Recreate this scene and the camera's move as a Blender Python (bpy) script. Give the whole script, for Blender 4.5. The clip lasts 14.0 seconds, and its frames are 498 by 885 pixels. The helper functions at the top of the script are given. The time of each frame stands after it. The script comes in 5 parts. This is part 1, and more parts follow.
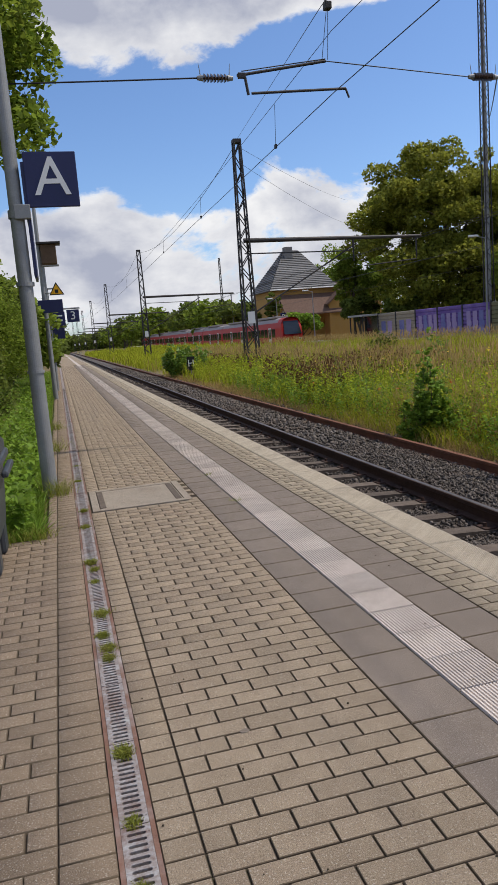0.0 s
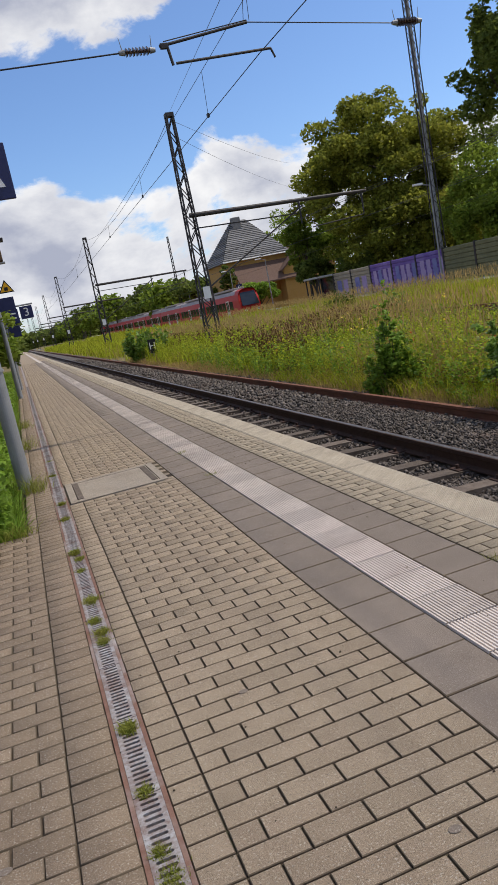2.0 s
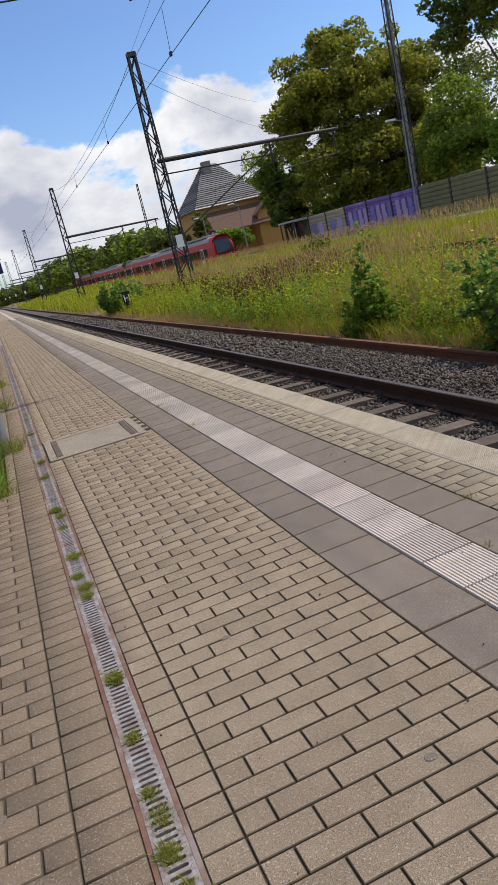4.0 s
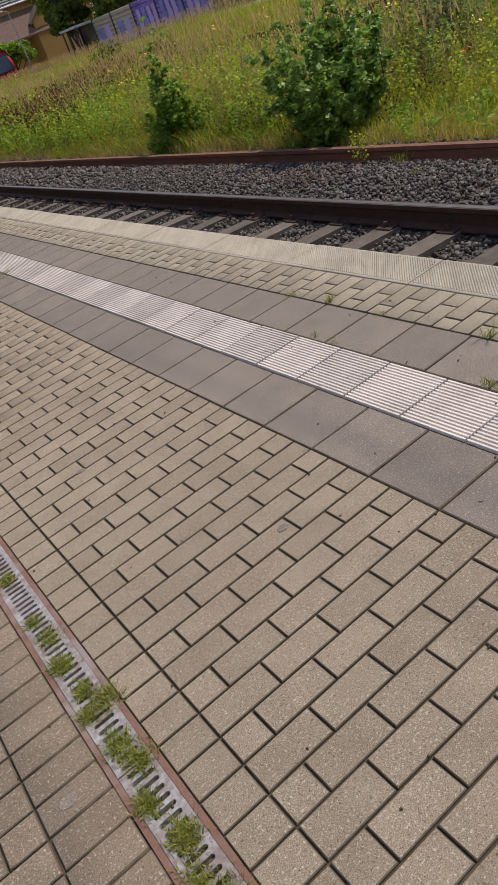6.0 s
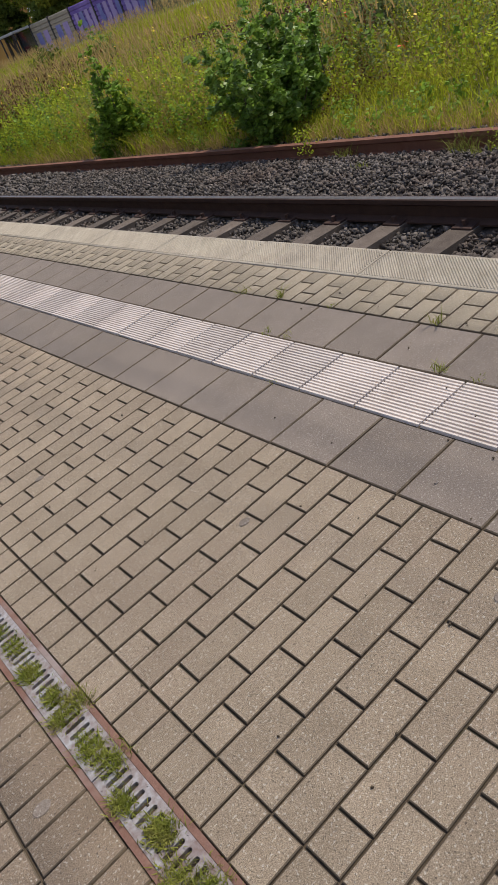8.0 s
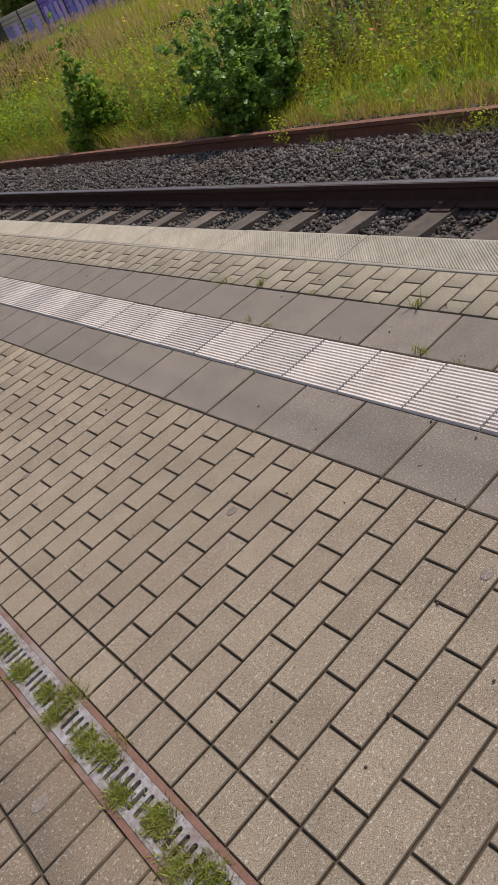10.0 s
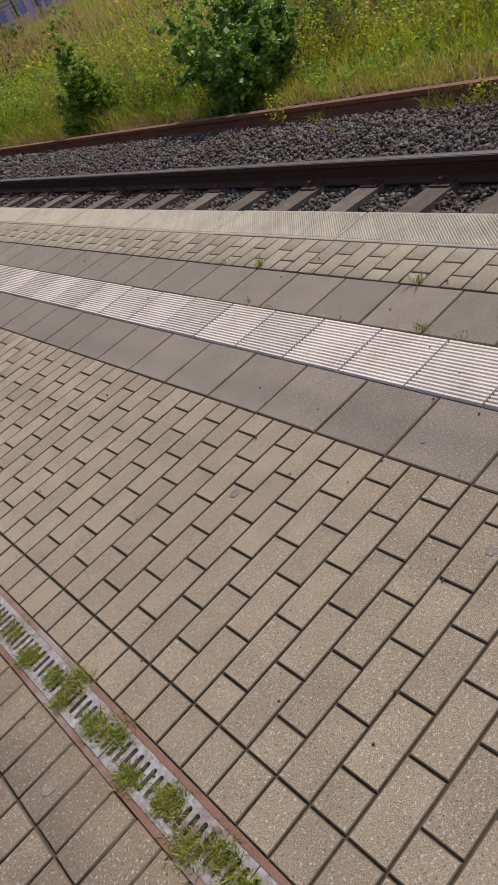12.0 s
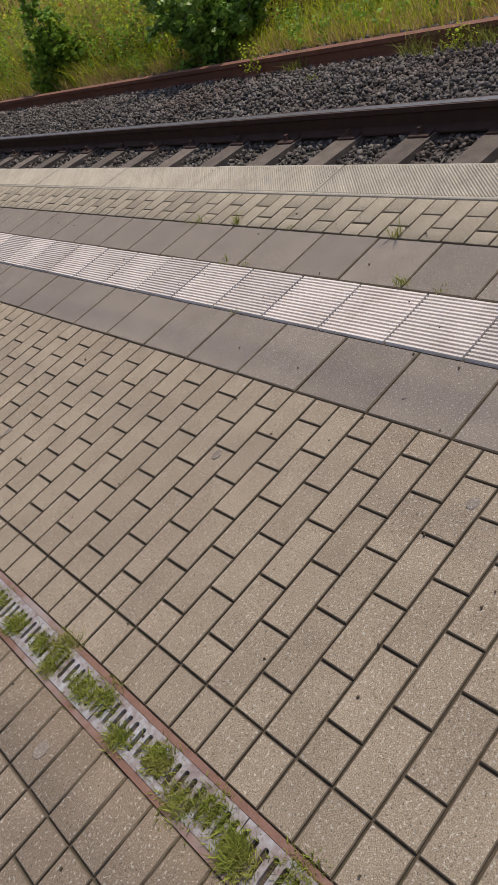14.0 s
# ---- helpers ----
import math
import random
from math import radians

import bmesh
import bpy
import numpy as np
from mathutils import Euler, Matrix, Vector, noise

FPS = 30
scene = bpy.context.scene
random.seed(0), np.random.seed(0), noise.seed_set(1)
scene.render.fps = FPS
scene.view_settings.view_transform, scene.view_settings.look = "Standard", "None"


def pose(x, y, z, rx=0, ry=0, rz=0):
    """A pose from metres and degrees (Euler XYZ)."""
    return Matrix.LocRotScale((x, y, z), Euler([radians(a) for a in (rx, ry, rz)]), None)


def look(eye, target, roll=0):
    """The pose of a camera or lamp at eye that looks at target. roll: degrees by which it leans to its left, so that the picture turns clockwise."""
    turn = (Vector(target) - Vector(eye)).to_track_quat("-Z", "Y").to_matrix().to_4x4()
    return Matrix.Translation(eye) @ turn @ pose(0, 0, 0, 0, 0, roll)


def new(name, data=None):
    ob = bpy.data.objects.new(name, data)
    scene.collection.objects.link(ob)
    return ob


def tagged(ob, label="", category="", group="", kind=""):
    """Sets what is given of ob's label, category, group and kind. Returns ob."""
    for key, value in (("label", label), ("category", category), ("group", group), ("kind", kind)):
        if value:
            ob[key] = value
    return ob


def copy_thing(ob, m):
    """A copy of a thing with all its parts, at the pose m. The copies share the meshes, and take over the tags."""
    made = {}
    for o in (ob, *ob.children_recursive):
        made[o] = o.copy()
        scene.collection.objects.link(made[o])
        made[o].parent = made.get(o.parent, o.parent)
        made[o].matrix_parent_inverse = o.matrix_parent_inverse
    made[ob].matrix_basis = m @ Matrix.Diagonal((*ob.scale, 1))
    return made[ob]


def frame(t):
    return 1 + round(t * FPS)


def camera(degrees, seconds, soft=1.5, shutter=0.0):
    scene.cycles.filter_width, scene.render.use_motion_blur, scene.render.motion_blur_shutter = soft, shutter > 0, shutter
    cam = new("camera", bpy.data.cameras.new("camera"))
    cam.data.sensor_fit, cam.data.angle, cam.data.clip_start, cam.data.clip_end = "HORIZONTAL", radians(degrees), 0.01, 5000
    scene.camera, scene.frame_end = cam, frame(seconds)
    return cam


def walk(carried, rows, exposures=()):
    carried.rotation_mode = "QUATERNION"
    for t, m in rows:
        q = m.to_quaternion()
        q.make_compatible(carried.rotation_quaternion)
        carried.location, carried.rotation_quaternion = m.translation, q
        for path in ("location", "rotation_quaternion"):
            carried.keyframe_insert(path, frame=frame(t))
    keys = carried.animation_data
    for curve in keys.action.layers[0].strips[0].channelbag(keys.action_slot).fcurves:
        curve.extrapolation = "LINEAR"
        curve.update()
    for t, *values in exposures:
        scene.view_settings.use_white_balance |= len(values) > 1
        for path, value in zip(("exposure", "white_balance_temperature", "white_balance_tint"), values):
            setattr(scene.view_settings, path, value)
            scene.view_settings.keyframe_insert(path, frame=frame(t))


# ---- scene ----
cam = camera(38.7, 14.0, soft=0.65)
PATH = [
    (0, (-1.16, -1.133, 1.541), (-0.669, 0.781, 1.238), -4.5),
    (0.5, (-1.153, -1.144, 1.539), (-0.811, 0.813, 1.307), -8.9),
    (1, (-1.15, -1.161, 1.53), (-0.685, 0.769, 1.294), -9.7),
    (1.5, (-1.144, -1.168, 1.525), (-0.621, 0.735, 1.202), -9.9),
    (2, (-1.139, -1.175, 1.511), (-0.591, 0.709, 1.127), -11.4),
    (2.2, (-1.141, -1.171, 1.509), (-0.574, 0.705, 1.109), -11.3),
    (4.3, (-1.1, -1.188, 1.505), (-0.567, 0.664, 0.97), -14.5),
    (4.5, (-1.105, -1.19, 1.505), (-0.583, 0.668, 0.979), -14.9),
    (5, (-1.129, -1.193, 1.49), (-0.504, 0.55, 0.735), -13.0),
    (5.5, (-1.09, -1.242, 1.439), (-0.385, 0.33, 0.424), -19.5),
    (6, (-1.079, -1.247, 1.434), (-0.362, 0.298, 0.384), -21.1),
    (6.5, (-1.076, -1.266, 1.423), (-0.293, 0.219, 0.337), -22.0),
    (7, (-1.074, -1.274, 1.423), (-0.275, 0.196, 0.329), -22.7),
    (7.5, (-1.075, -1.275, 1.424), (-0.266, 0.201, 0.344), -22.5),
    (8, (-1.077, -1.273, 1.421), (-0.284, 0.212, 0.34), -22.6),
    (8.5, (-1.078, -1.277, 1.422), (-0.272, 0.196, 0.336), -23.0),
    (11, (-1.068, -1.287, 1.406), (-0.284, 0.17, 0.281), -25.5),
    (11.5, (-1.068, -1.288, 1.403), (-0.287, 0.166, 0.273), -26.0),
    (12, (-1.066, -1.284, 1.4), (-0.303, 0.171, 0.258), -26.4),
    (12.5, (-1.062, -1.288, 1.389), (-0.335, 0.153, 0.208), -28.0),
    (13, (-1.057, -1.291, 1.389), (-0.328, 0.134, 0.19), -28.0),
    (13.5, (-1.056, -1.288, 1.383), (-0.336, 0.122, 0.16), -28.5),
    (14, (-1.051, -1.285, 1.384), (-0.333, 0.116, 0.15), -28.4),
]
walk(cam, [(t, look(eye, target, roll)) for t, eye, target, roll in PATH],
     exposures=[(0, -0.12), (1.5, -0.08), (2.2, -0.06), (4.3, 0.0), (6.0, 0.08), (14.0, 0.07)])

# ---- world, sun, exposure ----
SUN_EL, SUN_AZ = radians(56), radians(95)      # azimuth from +y towards +x
sun_dir = Vector((math.sin(SUN_AZ) * math.cos(SUN_EL), math.cos(SUN_AZ) * math.cos(SUN_EL), math.sin(SUN_EL)))
sun = new("sun", bpy.data.lights.new("sun", "SUN"))
sun.data.energy, sun.data.angle, sun.data.color = 3.7, radians(1.0), (1.0, 0.92, 0.80)
sun.matrix_world = look((0, 0, 60), Vector((0, 0, 60)) - sun_dir)


def mk(nt, kind, **inputs):
    n = nt.nodes.new(kind)
    for k, v in inputs.items():
        n.inputs[k.replace("_", " ")].default_value = v
    return n


def make_world():
    w = bpy.data.worlds.new("world")
    scene.world = w
    w.use_nodes = True
    nt = w.node_tree
    nt.nodes.clear()
    out = nt.nodes.new("ShaderNodeOutputWorld")
    sky = nt.nodes.new("ShaderNodeTexSky")
    sky.sky_type, sky.sun_disc = "NISHITA", False
    sky.sun_elevation, sky.sun_rotation = SUN_EL, SUN_AZ
    sky.air_density, sky.dust_density, sky.ozone_density = 1.0, 0.6, 2.0
    bg = mk(nt, "ShaderNodeBackground", Strength=0.125)
    tint = mk(nt, "ShaderNodeMix")
    tint.data_type, tint.blend_type = "RGBA", "MULTIPLY"
    tint.inputs[0].default_value = 1.0
    tint.inputs[7].default_value = (0.93, 1.09, 1.34, 1)
    nt.links.new(sky.outputs[0], tint.inputs[6])
    co = nt.nodes.new("ShaderNodeTexCoord")
    sep = nt.nodes.new("ShaderNodeSeparateXYZ")
    nt.links.new(co.outputs["Generated"], sep.inputs[0])
    # cumulus: round heaps, flattened, in a low bank and in a high deck
    stretch = mk(nt, "ShaderNodeMapping", Scale=(1, 1, 1.7), Location=(3.1, 1.7, 0.4))
    nt.links.new(co.outputs["Generated"], stretch.inputs[0])
    n1 = mk(nt, "ShaderNodeTexNoise", Scale=4.2, Detail=11.0, Roughness=0.60, Distortion=0.15)
    nt.links.new(stretch.outputs[0], n1.inputs["Vector"])
    low = nt.nodes.new("ShaderNodeFloatCurve")
    pts = low.mapping.curves[0].points
    for x, y in ((0.03, 0.62), (0.10, 0.61), (0.15, 0.57), (0.19, 0.48), (0.235, 0.36), (0.30, 0.32), (0.34, 0.42), (0.37, 0.58), (0.41, 0.74), (0.6, 0.68), (0.8, 0.5)):
        pts.new(x, y)
    pts[0].location, pts[len(pts) - 1].location = (0.0, 0.62), (1.0, 0.45)
    low.mapping.update()
    nt.links.new(sep.outputs[2], low.inputs["Value"])
    add = nt.nodes.new("ShaderNodeMath")
    add.operation = "ADD"
    nt.links.new(n1.outputs[0], add.inputs[0])
    nt.links.new(low.outputs[0], add.inputs[1])
    cover = mk(nt, "ShaderNodeMapRange", From_Min=1.0, From_Max=1.075)
    cover.interpolation_type = "SMOOTHSTEP"
    nt.links.new(add.outputs[0], cover.inputs["Value"])
    # lit tops and grey undersides: denser cloud is greyer
    n2 = mk(nt, "ShaderNodeTexNoise", Scale=7.0, Detail=6.0, Roughness=0.5)
    nt.links.new(stretch.outputs[0], n2.inputs["Vector"])
    depth = nt.nodes.new("ShaderNodeMath")
    depth.operation = "MULTIPLY_ADD"
    depth.inputs[1].default_value = 0.9
    nt.links.new(n2.outputs[0], depth.inputs[0])
    nt.links.new(add.outputs[0], depth.inputs[2])
    shade = nt.nodes.new("ShaderNodeValToRGB")
    shade.color_ramp.elements[0].position, shade.color_ramp.elements[0].color = 0.0, (7.9, 7.9, 8.0, 1)
    shade.color_ramp.elements[1].position, shade.color_ramp.elements[1].color = 1.0, (3.5, 3.75, 4.7, 1)
    dr = mk(nt, "ShaderNodeMapRange", From_Min=1.40, From_Max=1.74)
    nt.links.new(depth.outputs[0], dr.inputs["Value"])
    nt.links.new(dr.outputs[0], shade.inputs[0])
    mix = nt.nodes.new("ShaderNodeMix")
    mix.data_type = "RGBA"
    nt.links.new(cover.outputs[0], mix.inputs[0])
    nt.links.new(tint.outputs[2], mix.inputs[6])
    nt.links.new(shade.outputs[0], mix.inputs[7])
    nt.links.new(mix.outputs[2], bg.inputs[0])
    nt.links.new(bg.outputs[0], out.inputs[0])


make_world()


# ---- materials ----
def material(name, a, b, scale=8.0, rough=0.8, metal=0.0, bump=0.2, bump_scale=None, fine=None, piece=0.0, coords="Object", c=None, c_scale=1.5, c_amt=0.5, spec=0.3, trans=0.0, speck=0.0):
    """Two colours mixed by noise at two scales, stains of a third, per-piece variation, fine bump."""
    m = bpy.data.materials.new(name)
    m.use_nodes = True
    nt = m.node_tree
    p = nt.nodes["Principled BSDF"]
    co = nt.nodes.new("ShaderNodeTexCoord")
    geo = nt.nodes.new("ShaderNodeNewGeometry")
    vec = geo.outputs["Position"] if coords == "World" else co.outputs["Object"]
    n1 = mk(nt, "ShaderNodeTexNoise", Scale=scale, Detail=6.0, Roughness=0.6)
    n2 = mk(nt, "ShaderNodeTexNoise", Scale=fine or scale * 14, Detail=3.0, Roughness=0.7)
    for n in (n1, n2):
        nt.links.new(vec, n.inputs["Vector"])
    s = nt.nodes.new("ShaderNodeMath")
    s.operation = "MULTIPLY_ADD"
    s.inputs[1].default_value = 0.5
    nt.links.new(n2.outputs[0], s.inputs[0])
    half = nt.nodes.new("ShaderNodeMath")
    half.operation = "MULTIPLY"
    half.inputs[1].default_value = 0.5
    nt.links.new(n1.outputs[0], half.inputs[0])
    nt.links.new(half.outputs[0], s.inputs[2])
    r = mk(nt, "ShaderNodeMapRange", From_Min=0.32, From_Max=0.68)
    nt.links.new(s.outputs[0], r.inputs["Value"])
    mix = nt.nodes.new("ShaderNodeMix")
    mix.data_type = "RGBA"
    mix.inputs[6].default_value, mix.inputs[7].default_value = (*a, 1), (*b, 1)
    nt.links.new(r.outputs[0], mix.inputs[0])
    col = mix.outputs[2]
    if c:
        n3 = mk(nt, "ShaderNodeTexNoise", Scale=c_scale, Detail=5.0, Roughness=0.65)
        nt.links.new(vec, n3.inputs["Vector"])
        r3 = mk(nt, "ShaderNodeMapRange", From_Min=0.5, From_Max=0.72, To_Max=c_amt)
        nt.links.new(n3.outputs[0], r3.inputs["Value"])
        m3 = nt.nodes.new("ShaderNodeMix")
        m3.data_type = "RGBA"
        m3.inputs[7].default_value = (*c, 1)
        nt.links.new(r3.outputs[0], m3.inputs[0])
        nt.links.new(col, m3.inputs[6])
        col = m3.outputs[2]
    if speck:
        ns = mk(nt, "ShaderNodeTexNoise", Scale=320.0, Detail=2.0, Roughness=0.7)
        nt.links.new(vec, ns.inputs["Vector"])
        rs = mk(nt, "ShaderNodeMapRange", From_Min=0.38, From_Max=0.62, To_Min=1 - speck * 0.7, To_Max=1 + speck * 0.7)
        nt.links.new(ns.outputs[0], rs.inputs["Value"])
        hv = nt.nodes.new("ShaderNodeHueSaturation")
        nt.links.new(rs.outputs[0], hv.inputs["Value"])
        nt.links.new(col, hv.inputs["Color"])
        col = hv.outputs[0]
        for seed, lo, hi, tone, amt in ((3.0, 0.60, 0.70, (0.62, 0.57, 0.49), 1.4 * speck), (17.0, 0.63, 0.70, (0.055, 0.042, 0.034), 1.5 * speck)):
            mp = mk(nt, "ShaderNodeMapping", Location=(seed, seed * 0.7, seed * 1.3))
            nt.links.new(vec, mp.inputs[0])
            ng = mk(nt, "ShaderNodeTexNoise", Scale=150.0, Detail=1.0, Roughness=0.5)
            nt.links.new(mp.outputs[0], ng.inputs["Vector"])
            rg = mk(nt, "ShaderNodeMapRange", From_Min=lo, From_Max=hi, To_Max=min(1.0, amt))
            nt.links.new(ng.outputs[0], rg.inputs["Value"])
            mg = nt.nodes.new("ShaderNodeMix")
            mg.data_type = "RGBA"
            mg.inputs[7].default_value = (*tone, 1)
            nt.links.new(rg.outputs[0], mg.inputs[0])
            nt.links.new(col, mg.inputs[6])
            col = mg.outputs[2]
    if piece:
        info = nt.nodes.new("ShaderNodeObjectInfo")
        both = nt.nodes.new("ShaderNodeMath")
        both.operation = "ADD"
        nt.links.new(info.outputs["Random"], both.inputs[0])
        nt.links.new(geo.outputs["Random Per Island"], both.inputs[1])
        fr = nt.nodes.new("ShaderNodeMath")
        fr.operation = "FRACT"
        nt.links.new(both.outputs[0], fr.inputs[0])
        rv = mk(nt, "ShaderNodeMapRange", To_Min=1 - piece, To_Max=1 + piece)
        nt.links.new(fr.outputs[0], rv.inputs["Value"])
        hs = nt.nodes.new("ShaderNodeHueSaturation")
        nt.links.new(rv.outputs[0], hs.inputs["Value"])
        nt.links.new(col, hs.inputs["Color"])
        col = hs.outputs[0]
    nt.links.new(col, p.inputs["Base Color"])
    p.inputs["Roughness"].default_value, p.inputs["Metallic"].default_value = rough, metal
    p.inputs["Specular IOR Level"].default_value = spec
    if bump:
        nb = mk(nt, "ShaderNodeTexNoise", Scale=bump_scale or scale * 10, Detail=4.0, Roughness=0.7)
        nt.links.new(vec, nb.inputs["Vector"])
        bp = mk(nt, "ShaderNodeBump", Strength=bump, Distance=0.01)
        nt.links.new(nb.outputs[0], bp.inputs["Height"])
        nt.links.new(bp.outputs[0], p.inputs["Normal"])
    if trans:
        tr = nt.nodes.new("ShaderNodeBsdfTranslucent")
        nt.links.new(col, tr.inputs["Color"])
        ms = mk(nt, "ShaderNodeMixShader", Fac=trans)
        nt.links.new(p.outputs[0], ms.inputs[1])
        nt.links.new(tr.outputs[0], ms.inputs[2])
        nt.links.new(ms.outputs[0], nt.nodes["Material Output"].inputs[0])
    return m


